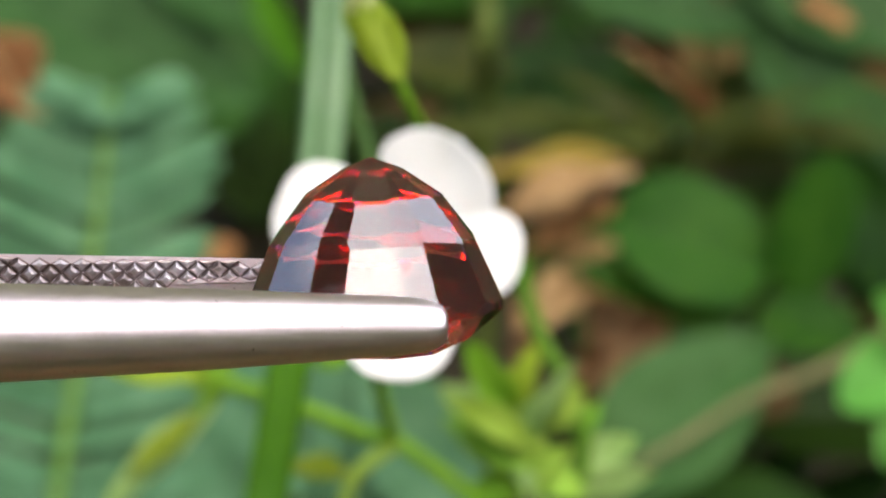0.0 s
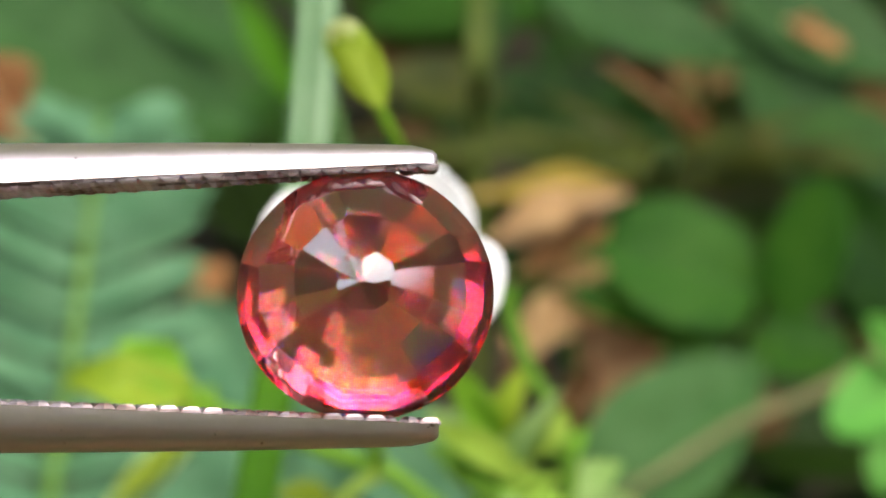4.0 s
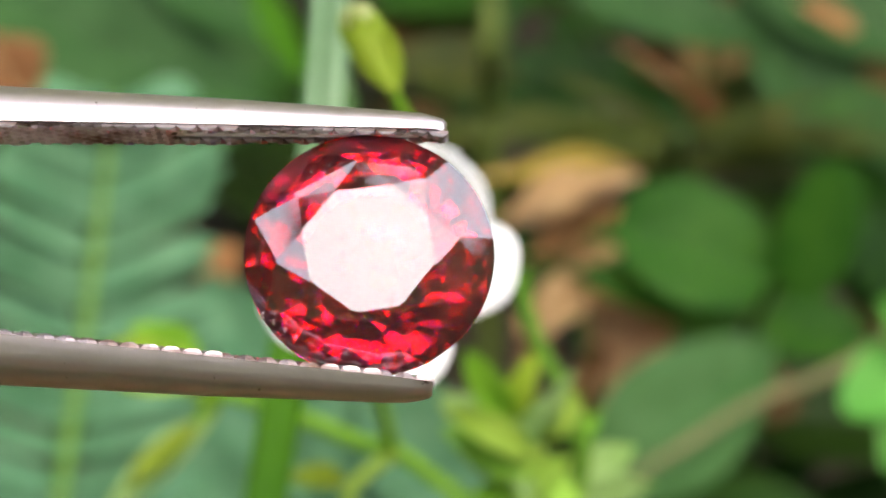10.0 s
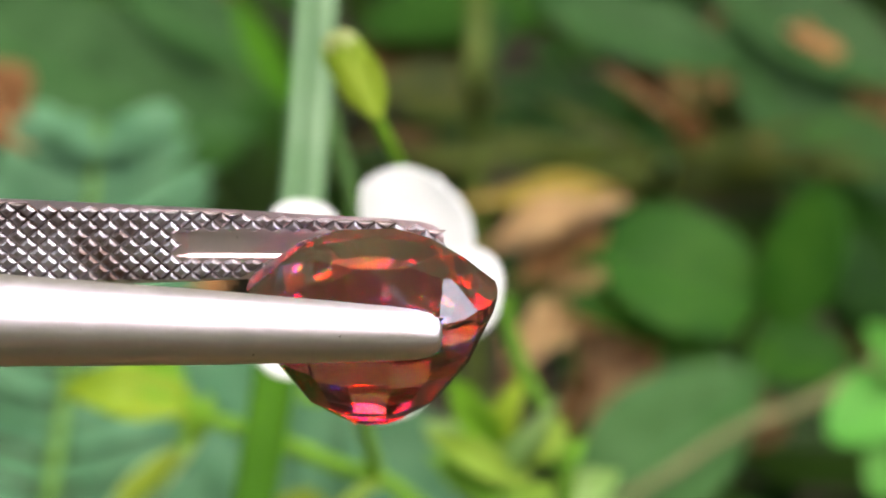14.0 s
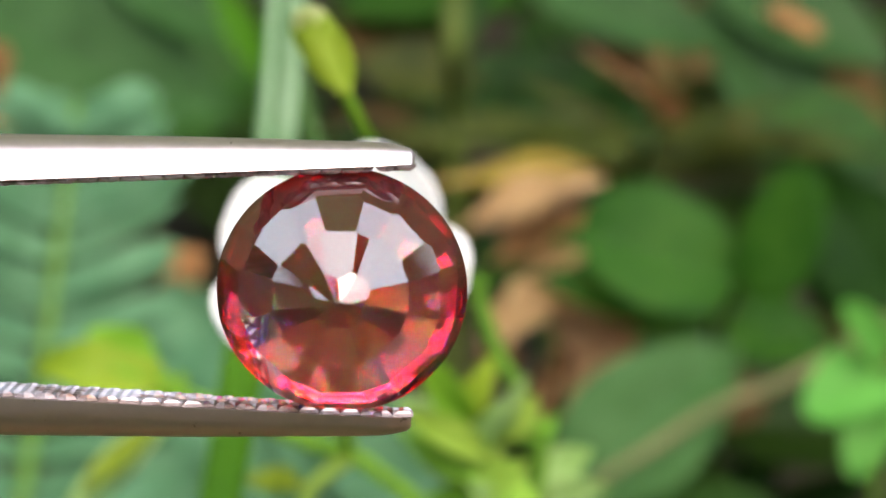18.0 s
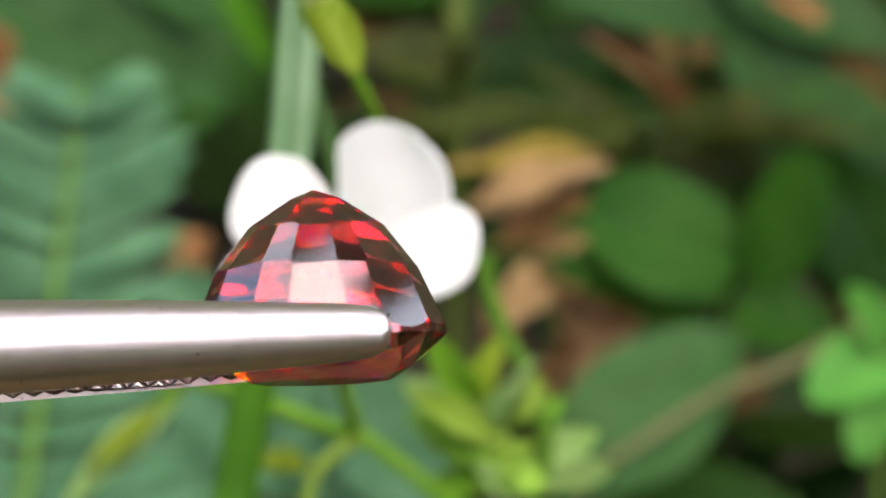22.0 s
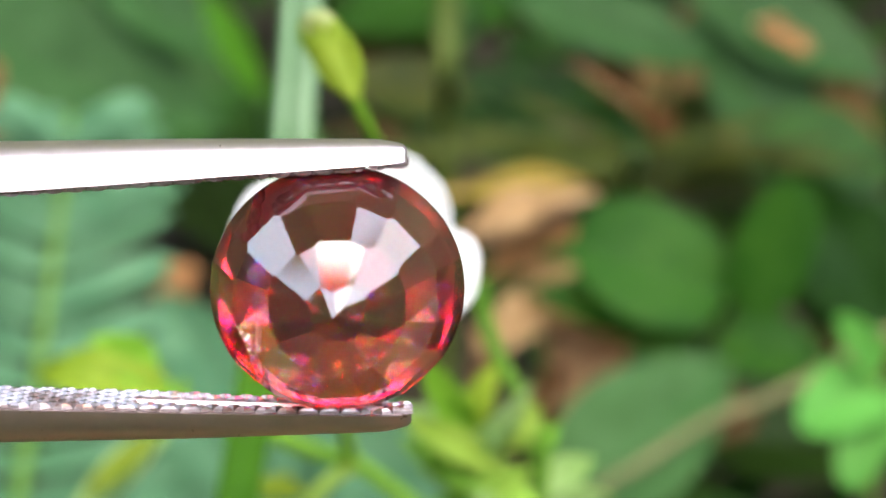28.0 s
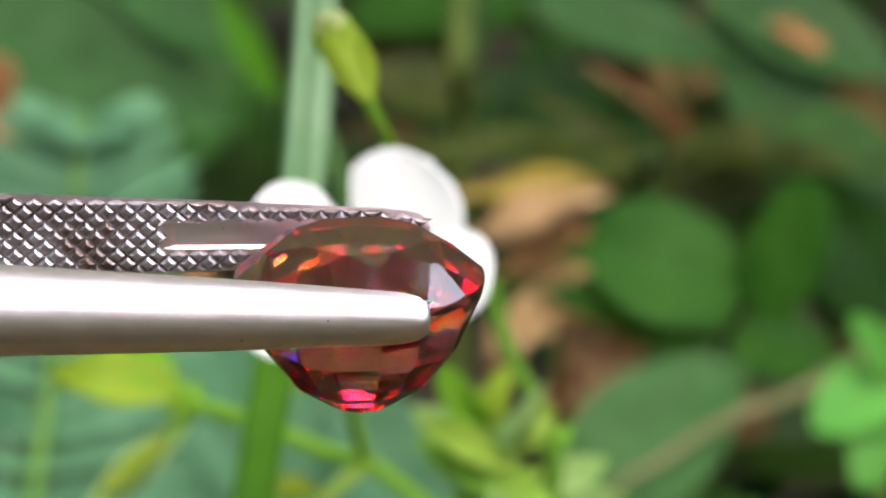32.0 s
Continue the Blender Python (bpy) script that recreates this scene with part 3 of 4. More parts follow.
def tweezers():
    ob = thing("tweezers", (0, 0, 0), "satin steel gem tweezers with knurled inner jaws", "tweezers")
    for turn in (0, 180):
        arm = part("arm", tweezer_arm(), STEEL, ob, sharp=50)
        arm.matrix_basis = pose(0, 0, 0, turn, 0, 0) if turn else pose(0, 0, 8 * STEP)
        face = part("serration", serration(), KNURL, arm, "crosshatched steel gripping face with brown stains", smooth=False)
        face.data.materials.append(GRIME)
    end = bmesh.new()
    bmesh.ops.create_cube(end, size=1, matrix=Matrix.Translation((-5650 * STEP, 0, 0)) @ Matrix.Diagonal((420 * STEP, 60 * STEP, 290 * STEP, 1)))
    bmesh.ops.bevel(end, geom=end.edges[:], offset=20 * STEP, segments=3, affect="EDGES")
    part("joint", end, STEEL, ob)
    return ob


# ---- the flowering herb behind the gem ----
def herb():
    ob = thing("flowering_herb", to_ground(spot(690, 900, 0.27)), "slender herb with a white five-petalled flower, lime bud and bracts", "flowering plant")
    d = 0.212
    heart = spot(672, 470, d + 0.004)
    g = grid(d)
    for k, (c, r, w, n) in enumerate(((788, 270, 240, 0.0), (892, 462, 200, 0.0), (692, 680, 212, 0.0), (466, 560, 186, 0.1), (484, 357, 214, 0.0))):
        tip = spot(c, r, d - 0.001 * (k % 2))
        leaf("petal", heart, tip, w * g, PETAL, ob, "petal", BACK + 0.2 * UP + n * RIGHT, seed=k, fold=-0.02, curl=0.03, ruffle=0.13, rows=22, cols=14)
    bm = bmesh.new()
    bmesh.ops.create_icosphere(bm, subdivisions=2, radius=0.9 * MM, matrix=Matrix.Translation(heart - ob.location + 0.001 * BACK))
    part("flower_centre", bm, PALE_LIME, ob, "small yellow-green flower centre")
    # bud on its own stalk
    bm = bmesh.new()
    tube(bm, [p - ob.location for p in (spot(603, 8, d), spot(624, 42, d), spot(654, 92, d), spot(686, 158, d))], [22 * g, 38 * g, 41 * g, 38 * g, 27 * g, 12 * g], 14)
    bud = part("bud", bm, BUD, ob, "plump closed lime-green bud")
    for c0, r0, c1, r1, w, mat in ((688, 158, 640, 14, 48, BUD), (678, 156, 600, 44, 44, OLIVE_LIME), (676, 158, 612, 12, 34, BUD), (692, 152, 668, 34, 34, OLIVE_LIME), (630, 52, 598, 2, 46, BUD_TIP), (644, 46, 616, -2, 40, BUD_TIP)):
        m = lie(spot(c0, r0, d - 0.0010), spot(c1, r1, d - 0.0016), BACK)
        bm = bmesh.new()
        leaf_blade(bm, Matrix.Translation(-ob.location) @ m, (spot(c1, r1, d) - spot(c0, r0, d)).length, w * g, "lens", fold=-0.5, curl=-0.05, rows=10, cols=6)
        part("sepal", bm, mat, bud)
    stem("stalk", (spot(675, 142, d), spot(700, 190, d + 0.001), spot(727, 245, d + 0.004), spot(745, 300, d + 0.010), spot(720, 420, d + 0.018), spot(690, 560, 0.24), spot(650, 690, 0.262), spot(680, 790, 0.27)),
         [13 * g, 11 * g, 12 * g, 13 * g], LIME, ob)
    # branching stalks below
    n = 0.27
    gn = grid(n)
    foot = to_ground(spot(900, 960, n))
    stem("stalk", (spot(335, 648, n), spot(385, 688, n), spot(440, 705, n), spot(530, 738, n), spot(620, 775, n), spot(684, 792, n), spot(760, 845, n), spot(850, 915, n), spot(900, 960, n), foot),
         [14 * gn, 15 * gn, 14 * gn, 15 * gn], LIME, ob)
    stem("stalk", (spot(684, 792, n), spot(640, 825, n), spot(605, 860, n), spot(585, 930, n)), [15 * gn, 12 * gn, 12 * gn], PALE_LIME, ob)
    stem("stalk", (spot(680, 792, n), spot(668, 745, n), spot(655, 700, n), spot(650, 640, n)), [15 * gn, 12 * gn, 11 * gn], LIME, ob)
    stem("stalk", (spot(385, 685, n), spot(352, 715, n), spot(330, 745, n)), [14 * gn, 11 * gn], LIME, ob)
    stem("stalk", (spot(905, 470, n), spot(912, 530, n), spot(940, 610, n), spot(985, 690, n), spot(1018, 770, n), spot(1000, 880, n), spot(950, 980, n)), [15 * gn, 14 * gn, 15 * gn], SPRIG, ob)
    stem("stalk", (spot(585, 100, n), spot(605, 190, n), spot(630, 270, n), spot(660, 400, n), spot(690, 560, n)), [13 * gn, 14 * gn], DULL, ob)
    # bracts and young leaves
    for k, (c0, r0, c1, r1, w, mat) in enumerate((
            # the curled bract beside the pale stalk and the long one below it
            (365, 662, 125, 628, 108, OLIVE_LIME), (350, 655, 220, 566, 84, LIME), (330, 628, 160, 600, 44, LIME), (300, 655, 200, 660, 30, PALE_LIME),
            (368, 716, 150, 915, 64, GREY_LIME), (375, 712, 215, 885, 34, LIME), (338, 738, 205, 850, 46, BROWN_LIME), (395, 690, 318, 690, 34, LIME), (372, 690, 385, 640, 24, LIME),
            # hanging bud and the bracts half behind the stalk
            (600, 842, 500, 834, 56, BROWN_LIME), (600, 625, 540, 650, 62, LIME), (684, 800, 650, 760, 26, LIME),
            # the leafy tip of the side shoot
            (892, 752, 812, 622, 66, LIME), (878, 750, 930, 618, 56, OLIVE_LIME), (955, 800, 762, 684, 84, GREY_LIME), (960, 812, 775, 712, 62, PALE_LIME),
            (925, 850, 770, 745, 58, STALK), (905, 860, 790, 770, 46, OLIVE_LIME), (905, 790, 945, 700, 40, GREY_LIME), (935, 770, 1010, 690, 74, PALE_LIME),
            (955, 760, 1030, 735, 52, LIME), (930, 775, 985, 655, 38, GREY_LIME), (1000, 790, 1042, 720, 34, STALK), (985, 850, 1112, 778, 60, GREY_LIME),
            (990, 885, 1135, 845, 56, GREY_LIME), (880, 830, 1020, 880, 80, PALE_LIME), (940, 870, 800, 880, 66, LIME), (890, 900, 985, 800, 60, PALE_LIME),
            (930, 820, 860, 760, 44, PALE_LIME), (1000, 900, 1070, 830, 44, PALE_LIME), (960, 905, 900, 845, 50, GREY_LIME))):
        leaf("bract", spot(c0, r0, n), spot(c1, r1, n - 0.004 + 0.003 * (k % 3)), w * gn, mat, ob, "lens", BACK + 0.5 * UP + 0.3 * (k % 3 - 1) * RIGHT,
             seed=k, fold=0.35, curl=0.08, ruffle=0.4)
    return ob


def tall_grass():
    ob = thing("tall_grass", to_ground(spot(440, 1000, 0.25)), "tall pale green grass blade with a deep green stalk", "grass")
    d = 0.245
    g = grid(d)
    bm = bmesh.new()
    line = smooth_line((spot(585, -260, d), spot(570, 0, d), spot(560, 150, d), spot(547, 300, d), spot(525, 440, d), spot(508, 545, d)), 6)
    rows = []
    for i, q in enumerate(line):
        s = i / (len(line) - 1)
        half = (36 + 3 * math.sin(3 * s)) * g
        rows.append([bm.verts.new(q - ob.location + RIGHT * u * half + BACK * z * half) for u, z in
                     ((-1, 0.0), (-0.55, 0.28), (-0.05, 0.42), (0.0, 0.30), (0.25, 0.26), (0.32, 0.40), (0.7, 0.25), (1, -0.1), (0.6, 0.05), (0, 0.1), (-0.6, 0.05))])
    k = len(rows[0])
    for a, b in zip(rows, rows[1:]):
        for j in range(k):
            bm.faces.new((a[j], b[j], b[(j + 1) % k], a[(j + 1) % k]))
    bmesh.ops.recalc_face_normals(bm, faces=bm.faces)
    blade = part("blade", bm, SHEATH, ob, "pale ribbed upper blade", sharp=25)
    for off, wide in ((-21, 9), (11, 11), (27, 7)):
        rib = bmesh.new()
        tube(rib, [q - ob.location + RIGHT * off * g + BACK * 13 * g for q in line[::3] + line[-1:]], [wide * g, wide * g], 8, 3, 0.9)
        part("ridge", rib, PALE_RIDGE, blade)
    bm = bmesh.new()
    rows = []
    for q in smooth_line((spot(515, 505, d), spot(494, 640, d), spot(474, 760, d), spot(453, 880, d), spot(435, 1000, d), ob.location.copy()), 6):
        rows.append([bm.verts.new(q - ob.location + (RIGHT * math.cos(a) * 39 + BACK * math.sin(a) * (20 if math.sin(a) > 0 else 12)) * g)
                     for a in (2 * math.pi * j / 16 for j in range(16))])
    for a, b in zip(rows, rows[1:]):
        for j in range(16):
            bm.faces.new((a[j], b[j], b[(j + 1) % 16], a[(j + 1) % 16]))
    bm.faces.new(rows[0])
    bm.faces.new(rows[-1])
    bmesh.ops.recalc_face_normals(bm, faces=bm.faces)
    part("culm", bm, CULM, ob, "deep green flattened stalk", sharp=80)
    return ob


def feather_leaf():
    d = 0.40
    g = grid(d)
    ob = thing("feather_leaf", to_ground(spot(60, 1100, d)), "feathery blue-green leaf with rows of narrow leaflets", "leaf")
    rib = smooth_line((spot(185, 165, d), spot(165, 330, d), spot(140, 520, d), spot(115, 700, d), spot(85, 900, d), spot(60, 1100, d)), 10)
    stem("midrib", (rib[0], rib[12], rib[25], rib[37], rib[50], ob.location.copy()), [5 * g, 9 * g, 12 * g, 13 * g], RIB, ob)
    rnd = random.Random(2)
    count = 17
    for i in range(count):
        q = rib[3 + int(i * 46 / count)]
        reach = (150 + 60 * min(1, (i + 1) / 4) + 7 * i) * g
        for side in (-1, 1):
            rise = 0.62 - 0.025 * i + rnd.uniform(-0.07, 0.07)
            tip = q + (RIGHT * side + UP * max(0.12, rise) + BACK * rnd.uniform(-0.14, 0.04)).normalized() * reach * rnd.uniform(0.9, 1.08)
            leaf("leaflet", q, tip, rnd.uniform(52, 60) * g, FEATHER, ob, "strap", BACK + 0.5 * UP + rnd.uniform(-0.2, 0.2) * RIGHT, seed=i, fold=0.3, curl=0.12, rows=7, cols=4)
    for c, r in ((112, 178), (250, 190)):
        leaf("leaflet", rib[2], spot(c, r, d - 0.004), 88 * g, FEATHER, ob, "heart", BACK + 0.5 * UP, seed=c, fold=0.2, curl=0.1, rows=10, cols=6)
    return ob


def broad_plant(place, label, leaves, material, d, group="", rows=14):
    """A low plant: leaves on thin stalks that rise from one foot."""
    ob = thing("broadleaf_plant", place, label, "plant", group)
    for k, (c0, r0, c1, r1, w, kind) in enumerate(leaves):
        g = grid(d)
        base, tip = spot(c0, r0, d), spot(c1, r1, d - 0.006)
        leaf("leaf", base, tip, w * g, material, ob, kind, BACK + 0.5 * UP + 0.15 * (k % 3 - 1) * RIGHT, seed=k, fold=0.18, curl=0.06, ruffle=0.12, rows=rows, cols=10)
        low = Vector(place)
        stem("stalk", (base, base * 0.6 + low * 0.4 + 0.01 * AHEAD, low), [5 * g, 7 * g], DULL, ob, sides=6)
    return ob


def dry_leaf(c0, r0, c1, r1, w, d, material, label, seed):
    """A shrivelled leaf: crumpled blade and a pale midrib along it."""
    g = grid(d)
    base, tip = spot(c0, r0, d), spot(c1, r1, d)
    ob = thing("dry_leaf", base, label, "dead leaf", "dead leaves in the bed")
    facing = BACK + 0.7 * UP + 0.25 * (seed % 3 - 1) * RIGHT
    leaf("blade", base, tip, w * g, material, ob, "lens", facing, seed=seed, fold=0.45, curl=0.12, ruffle=1.1, rows=16, cols=10)
    m, length = lie(base, tip, facing), (tip - base).length
    stem("midrib", [m @ Vector((0, length * s, -0.12 * length * s * s + 1.2 * g)) for s in (-0.08, 0.2, 0.5, 0.8, 0.98)], [4 * g, 3 * g, 1.5 * g], TAN, ob, sides=6)
    return ob


gem = gemstone()
tongs = tweezers()
herb()
grass = tall_grass()
feather_leaf()
D1 = 0.475
broad_plant(to_ground(spot(1320, 560, 0.53)), "low plant with broad rounded mid-green leaves", (
    (1350, 480, 1075, 385, 240, "round"), (1385, 530, 1472, 285, 142, "round"), (1330, 560, 1510, 600, 150, "heart"),
    (1300, 560, 1010, 470, 110, "heart")), BROAD, D1, "broad-leaved plants")
broad_plant(to_ground(spot(1330, 700, 0.53)), "single wide pale green leaf with a drooping tip", (
    (1350, 600, 1015, 885, 262, "lens"),), PALE_BROAD, 0.468, "broad-leaved plants")
broad_plant(to_ground(spot(1250, 0, 0.60)), "clump of long pale grey-green leaves", (
    (940, -60, 1340, 62, 130, "lens"), (1280, -20, 1550, 300, 170, "lens"), (1250, -80, 1640, 90, 170, "lens"), (1650, 340, 1350, 215, 120, "lens")), GREY_LEAF, 0.55, "broad-leaved plants")
broad_plant(to_ground(spot(300, 0, 0.60)), "clump of wide pale dull green leaves", (
    (-120, -40, 462, 172, 240, "lens"), (-90, 60, 300, 225, 150, "lens"), (200, -90, 500, 60, 130, "lens"), (-80, 300, 200, 235, 110, "lens")), GREY_LEAF, 0.54, "broad-leaved plants")
broad_plant(to_ground(spot(1200, 250, 0.62)), "long withered olive leaves lying over the soil", (
    (1430, 300, 930, 205, 90, "lens"), (1010, 300, 1420, 235, 70, "lens"), (700, 235, 1010, 200, 70, "lens"), (1190, 270, 1375, 110, 140, "lens"), (900, 130, 670, 95, 120, "lens")), OLIVE, 0.565, "broad-leaved plants")
# the shade among these far leaves is in their colour
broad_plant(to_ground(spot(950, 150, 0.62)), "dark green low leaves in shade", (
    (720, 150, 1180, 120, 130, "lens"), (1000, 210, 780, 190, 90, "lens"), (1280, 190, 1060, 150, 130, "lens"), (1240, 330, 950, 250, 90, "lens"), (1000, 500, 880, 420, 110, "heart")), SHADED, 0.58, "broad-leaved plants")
broad_plant(to_ground(spot(330, 800, 0.53)), "pale blue-green leaves low in the bed", (
    (560, 900, 350, 480, 230, "lens"), (820, 950, 640, 640, 220, "lens"), (440, 960, 375, 650, 150, "lens"), (650, 960, 575, 600, 160, "lens")), FEATHER, 0.45, "broad-leaved plants")

broad_plant(to_ground(spot(1420, 960, 0.56)), "dark green low leaves in shade", (
    (1240, 960, 1420, 800, 120, "lens"), (1380, 960, 1570, 830, 130, "heart"), (1650, 270, 1420, 165, 140, "lens"), (1560, 420, 1470, 250, 120, "heart"), (1620, 470, 1490, 520, 120, "heart")), BLADE, 0.54, "broad-leaved plants")

broad_plant(to_ground(spot(470, 120, 0.56)), "single narrow fresh green leaf standing in the bed", (
    (525, 140, 418, -60, 62, "lens"),), CULM, 0.50, "broad-leaved plants")
# added to fill a dark gap, its shade painted as leaf colour
broad_plant(to_ground(spot(1600, 500, 0.58)), "leaf with the shade beside the round leaves put into its colour", (
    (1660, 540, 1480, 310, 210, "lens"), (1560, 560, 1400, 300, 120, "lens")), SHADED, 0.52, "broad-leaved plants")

broad_plant(to_ground(spot(1180, 235, 0.60)), "tuft of thin olive grass blades lying over", (
    (1180, 230, 720, 218, 30, "lens"), (1190, 232, 1620, 246, 34, "lens"), (1170, 226, 860, 178, 26, "lens"), (1200, 236, 1540, 205, 26, "lens"),
    (1185, 240, 1010, 262, 22, "lens"), (1195, 228, 1440, 160, 24, "lens"), (1175, 224, 960, 120, 24, "lens")), OLIVE, 0.50, "broad-leaved plants")


def clover():
    d = 0.42
    g = grid(d)
    ob = thing("clover", to_ground(spot(1600, 800, d)), "bright green clover with rounded leaflets", "clover")
    for k, (c0, r0, c1, r1, w) in enumerate(((1600, 640, 1478, 720, 150), (1620, 620, 1545, 525, 84), (1620, 640, 1560, 830, 120))):
        leaf("leaflet", spot(c0, r0, d), spot(c1, r1, d - 0.004), w * g, CLOVER, ob, "heart", BACK + 0.5 * UP, seed=k, fold=0.2, curl=0.05, rows=12, cols=8)
    stem("stalk", (spot(1605, 638, d), spot(1612, 720, d + 0.005), ob.location.copy()), [8 * g, 9 * g], STALK, ob)


clover()


def grass_stem():
    """A dull green stem that rises among the far leaves."""
    d = 0.50
    foot = to_ground(spot(850, 210, d))
    ob = thing("grass_stem", foot, "dull green upright stem among dark leaves", "grass")
    stem("culm", (spot(850, -160, d), spot(850, -20, d), spot(846, 90, d), spot(848, 170, d + 0.02), foot), [18 * grid(d), 21 * grid(d), 18 * grid(d)], OLIVE_STEM, ob)
    leaf("blade", spot(846, 110, d), spot(905, -60, d), 40 * grid(d), BLADE, ob, "lens", BACK + 0.5 * UP, seed=3)


grass_stem()


def twig():
    d = 0.46
    g = grid(d)
    ob = stem("dry_twig", (spot(1900, 380, d), spot(1700, 515, d), spot(1560, 592, d), spot(1440, 660, d), spot(1320, 705, d), spot(1200, 780, d), spot(1080, 865, d), to_ground(spot(930, 960, d))),
              [11 * g, 12 * g, 9.5 * g, 6 * g], TWIG)
    tagged(ob, "thin bent beige dry twig leaning on the soil", "twig")


twig()
for k, (c0, r0, c1, r1, w, d, mat, lab) in enumerate((
        (800, 316, 1115, 264, 56, 0.484, STRAW, "curled yellow dry leaf among green leaves"),
        (856, 392, 1112, 284, 74, 0.481, TAN, "crumpled tan dead leaf on the litter"),
        (905, 366, 1050, 312, 46, 0.479, TAN, "pale curled dead leaf on the litter"),
        (925, 445, 1072, 350, 86, 0.486, DRY, "crumpled orange-brown dead leaf on the litter"),
        (980, 470, 1085, 425, 52, 0.488, TAN, "crumpled tan dead leaf on the litter"),
        (905, 590, 1015, 492, 96, 0.484, TAN, "crumpled tan dead leaf on the litter"),
        (1000, 740, 1165, 500, 150, 0.490, RUST, "large crumpled rust-brown dead leaf on dark soil"),
        (985, 752, 1045, 600, 74, 0.480, BROWN, "curled dark brown dead leaf on the litter"),
        (960, 505, 1165, 512, 60, 0.487, DRY, "folded brown dead leaf on dark soil"),
        (1080, 668, 1150, 606, 52, 0.488, TAN, "crumpled tan dead leaf on the litter"),
        (900, 640, 960, 600, 60, 0.488, DRY, "crumpled brown dead leaf on dark soil"),
        (1085, 80, 1270, 195, 84, 0.548, BROWN, "crumpled dark brown dead leaf on dark soil"),
        (1400, 4, 1500, 46, 48, 0.545, DRY, "crumpled tan dead leaf on the litter"),
        (-50, 50, 52, 232, 125, 0.50, DRY, "crumpled brown dead leaf on dark soil"),
        (330, 415, 400, 520, 75, 0.47, DRY, "crumpled brown dead leaf on dark soil"))):
    dry_leaf(c0, r0, c1, r1, w, d, mat, lab, k)


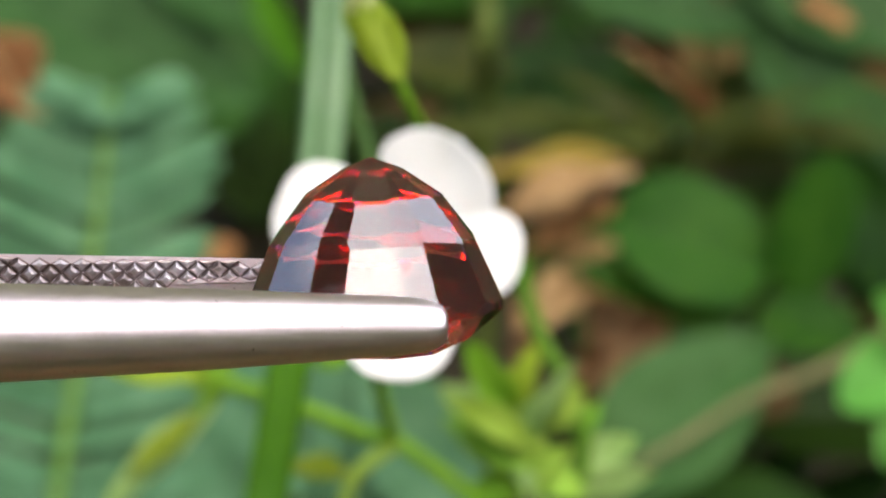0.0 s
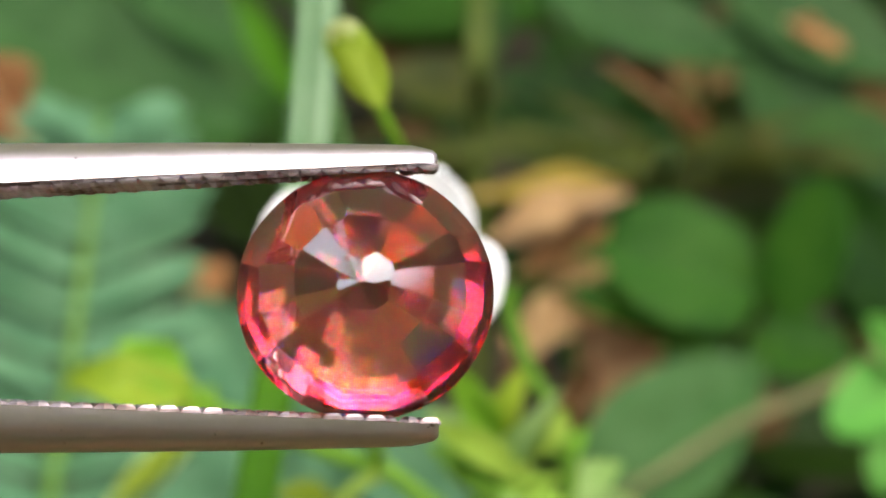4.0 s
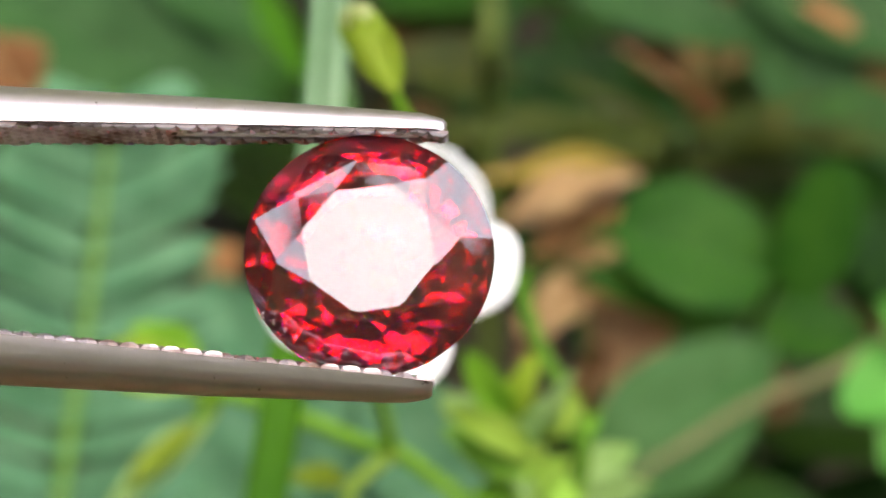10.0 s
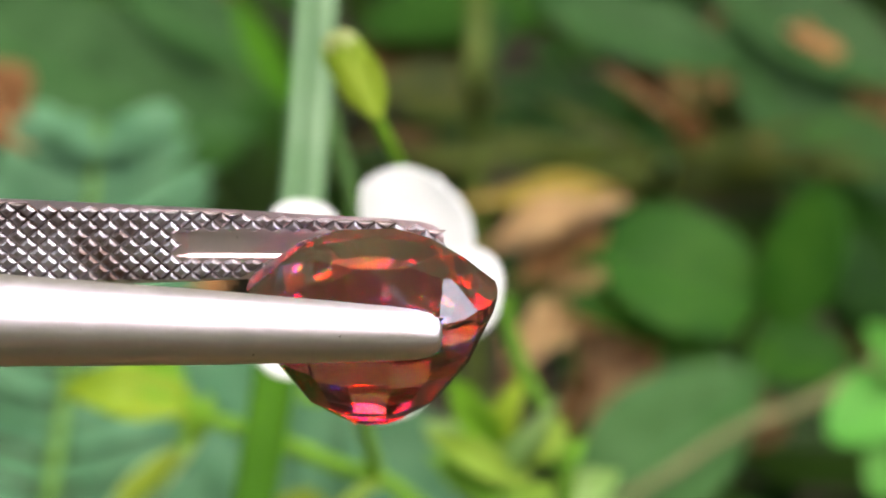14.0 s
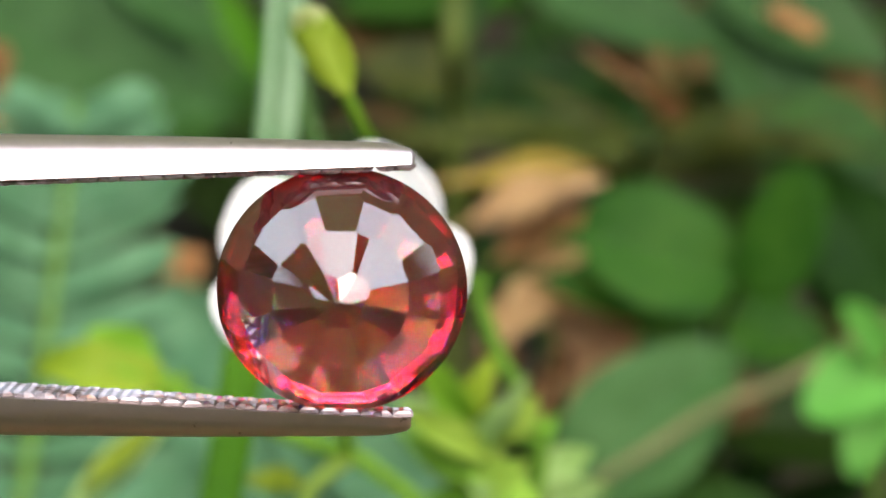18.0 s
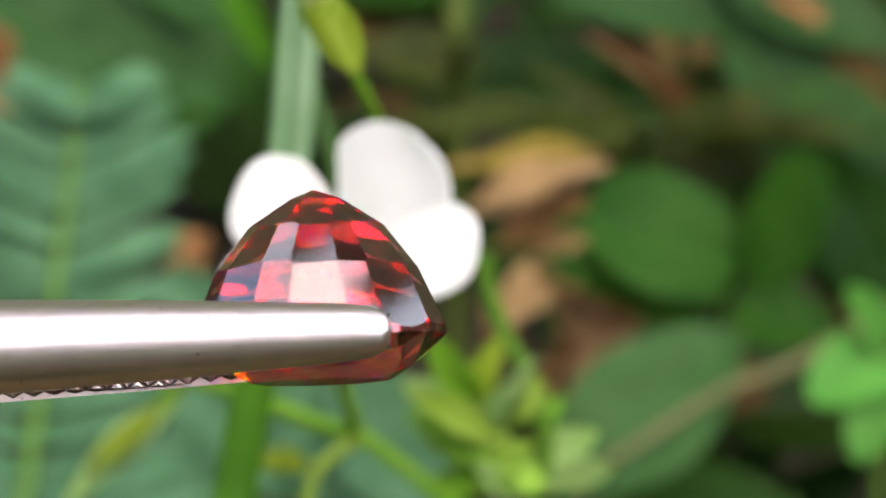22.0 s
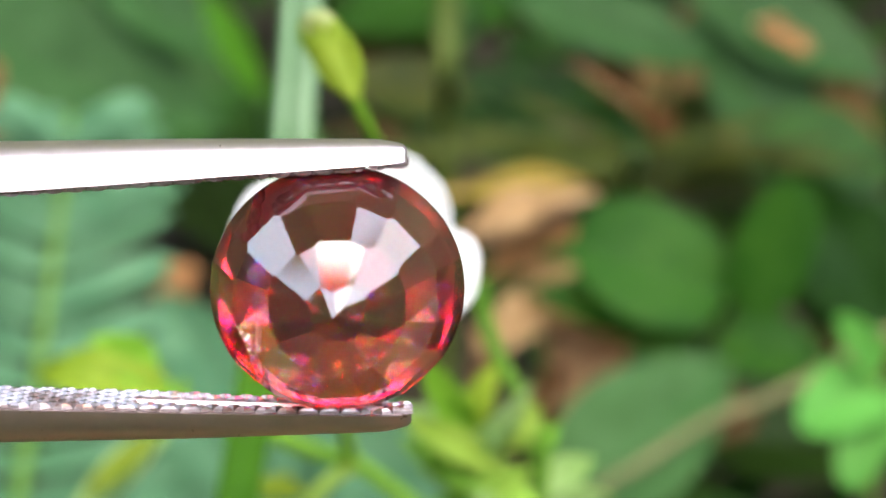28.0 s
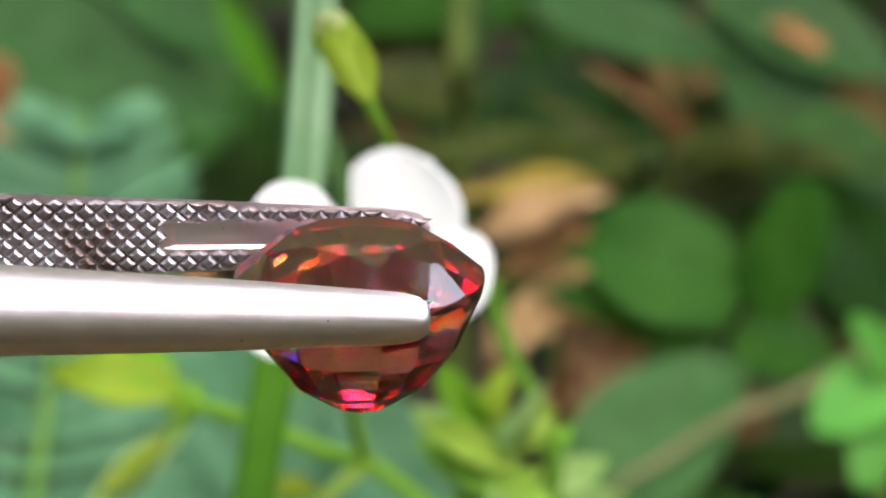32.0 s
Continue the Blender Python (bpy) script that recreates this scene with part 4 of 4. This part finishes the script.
# ---- what moves: gem and tweezers turn together about the arms' length ----
# seconds, millimetres to the right, up and towards the lens, degrees of turn and lean
TURN = (
    (0, -2.82, -2.37, 3.9, 264, -1.3), (0.5, -3.72, -3.21, 3.9, 270.5, -1.8), (1, -2.57, -2.31, 3.9, 260.5, -2.2), (1.5, -2.87, -1.79, 4.6, 252.5, -1.8),
    (2, -3.1, -1.62, 5.2, 234.5, -1.4), (2.5, -3.01, -1.56, 5.2, 225, -0.8), (3, -3.07, -1.22, 4.6, 213, -0.6), (3.5, -2.1, -1.08, 3.9, 198, -0.4),
    (5.5, -2.45, -0.31, 1.9, 141.5, -0.4), (6, -2.17, -0.27, 1.3, 116.5, -0.4), (6.5, -2.02, 0.78, 0.7, 103.5, -0.2), (7, -1.85, 0.59, 0, 87.3, 0),
    (7.5, -2.1, 0.85, 0, 72.2, 0.4), (8, -2.48, 0.51, 0, 62, 0.8), (8.5, -2.47, -0.03, 0, 50.5, 1.1), (9, -2.48, 0.23, 0, 37.5, 1.3),
    (9.5, -2.16, 0.4, 0, 34.5, 2), (10, -2.68, 0.01, 0, 10.5, 3.1), (10.5, -2.68, -0.3, 0, 2.5, 3.1), (11, -2.84, -0.56, 0, -3, 2.9),
    (11.5, -2.8, -0.91, 0, -3, 2.8), (12, -2.46, -0.92, 0, 6.5, 2.5), (12.5, -2.63, -1.37, 0, 14.5, 2), (13, -2.15, -1.05, 0, 32.5, 1.5),
    (13.5, -1.83, -0.3, 0, 55.5, 1.3), (14, -1.9, -0.24, 0, 70.5, 1.1), (14.5, -1.85, -0.02, 0, 80.5, 0.6), (16.5, -1.83, -0.32, 0, 131.5, -0.6),
    (17, -2.17, -1.18, 0, 142.5, -0.6), (17.5, -1.98, -1.17, 0, 157.5, 0.3), (18, -1.51, -1.13, 0, 175.5, 0.7), (18.5, -1.76, -1.27, 0, 192.5, 0.7),
    (19, -1.38, -1.33, 1.3, 208.3, 0.4), (19.5, -1.35, -1.34, 1.9, 220.5, 0.2), (20, -1.34, -1.73, 2.6, 232.5, 0), (20.5, -0.91, -2.65, 1.9, 249, -1.3),
    (21, -1.48, -2.98, 1.3, 257.5, -2.2), (21.5, -2.73, -3.19, 1.9, 267, -2.3), (22, -2.7, -3.66, 2.6, 275, -2.2), (22.5, -2.71, -3.57, 3.9, 287, -2.6),
    (23, -2.48, -3.52, 5.2, 284.5, -2.6), (23.5, -2.65, -3.22, 5.2, 275.5, -2.2), (24, -2.32, -2.97, 5.2, 262.5, -2.2), (24.5, -2.37, -2.88, 5.2, 256, -2),
    (25, -2.06, -2.05, 5.2, 249, -1.8), (25.5, -1.75, -2.31, 4.6, 239, -1.2), (27.5, -2.04, -0.82, 2.6, 180.5, -1), (28, -2.55, -1.3, 1.9, 169.2, -1),
    (28.5, -2.1, -0.28, 1.9, 157.5, -1), (29, -2.08, -0.25, 2.6, 142.5, -1.2), (29.5, -2.32, -0.69, 2.6, 141, -1.2), (30, -2.9, -0.82, 2.6, 125, -0.8),
    (30.5, -2.43, -0.81, 1.3, 112.5, -0.6), (31, -2.22, -0.99, 0, 95.5, -0.3), (31.5, -2.06, -0.02, 0, 83, 0), (32, -2.25, -0.88, 0, 71.5, 0.3),
)


def motions():
    middle = EYE + REACH * AHEAD
    rows = []
    for t, x, y, z, turn, lean in TURN:
        rows.append((t, Matrix.Translation(middle + x * MM * RIGHT + y * MM * UP - z * MM * AHEAD) @ STAND @ pose(0, 0, 0, 0, 0, -lean) @ pose(0, 0, 0, -turn, 0, 0)))
    walk(gem, rows)
    walk(tongs, rows)
    # a breath of wind leans the tall grass a little to the right
    rest = grass.location.copy()
    walk(grass, [(t, Matrix.Translation(rest + x * MM * RIGHT)) for t, x in ((0, 0.0), (10, 0.0), (19, 0.0), (20, 0.1), (21, 0.35), (22, 0.58), (25, 0.66), (28, 0.68), (30, 0.68), (32, 0.8))])


motions()
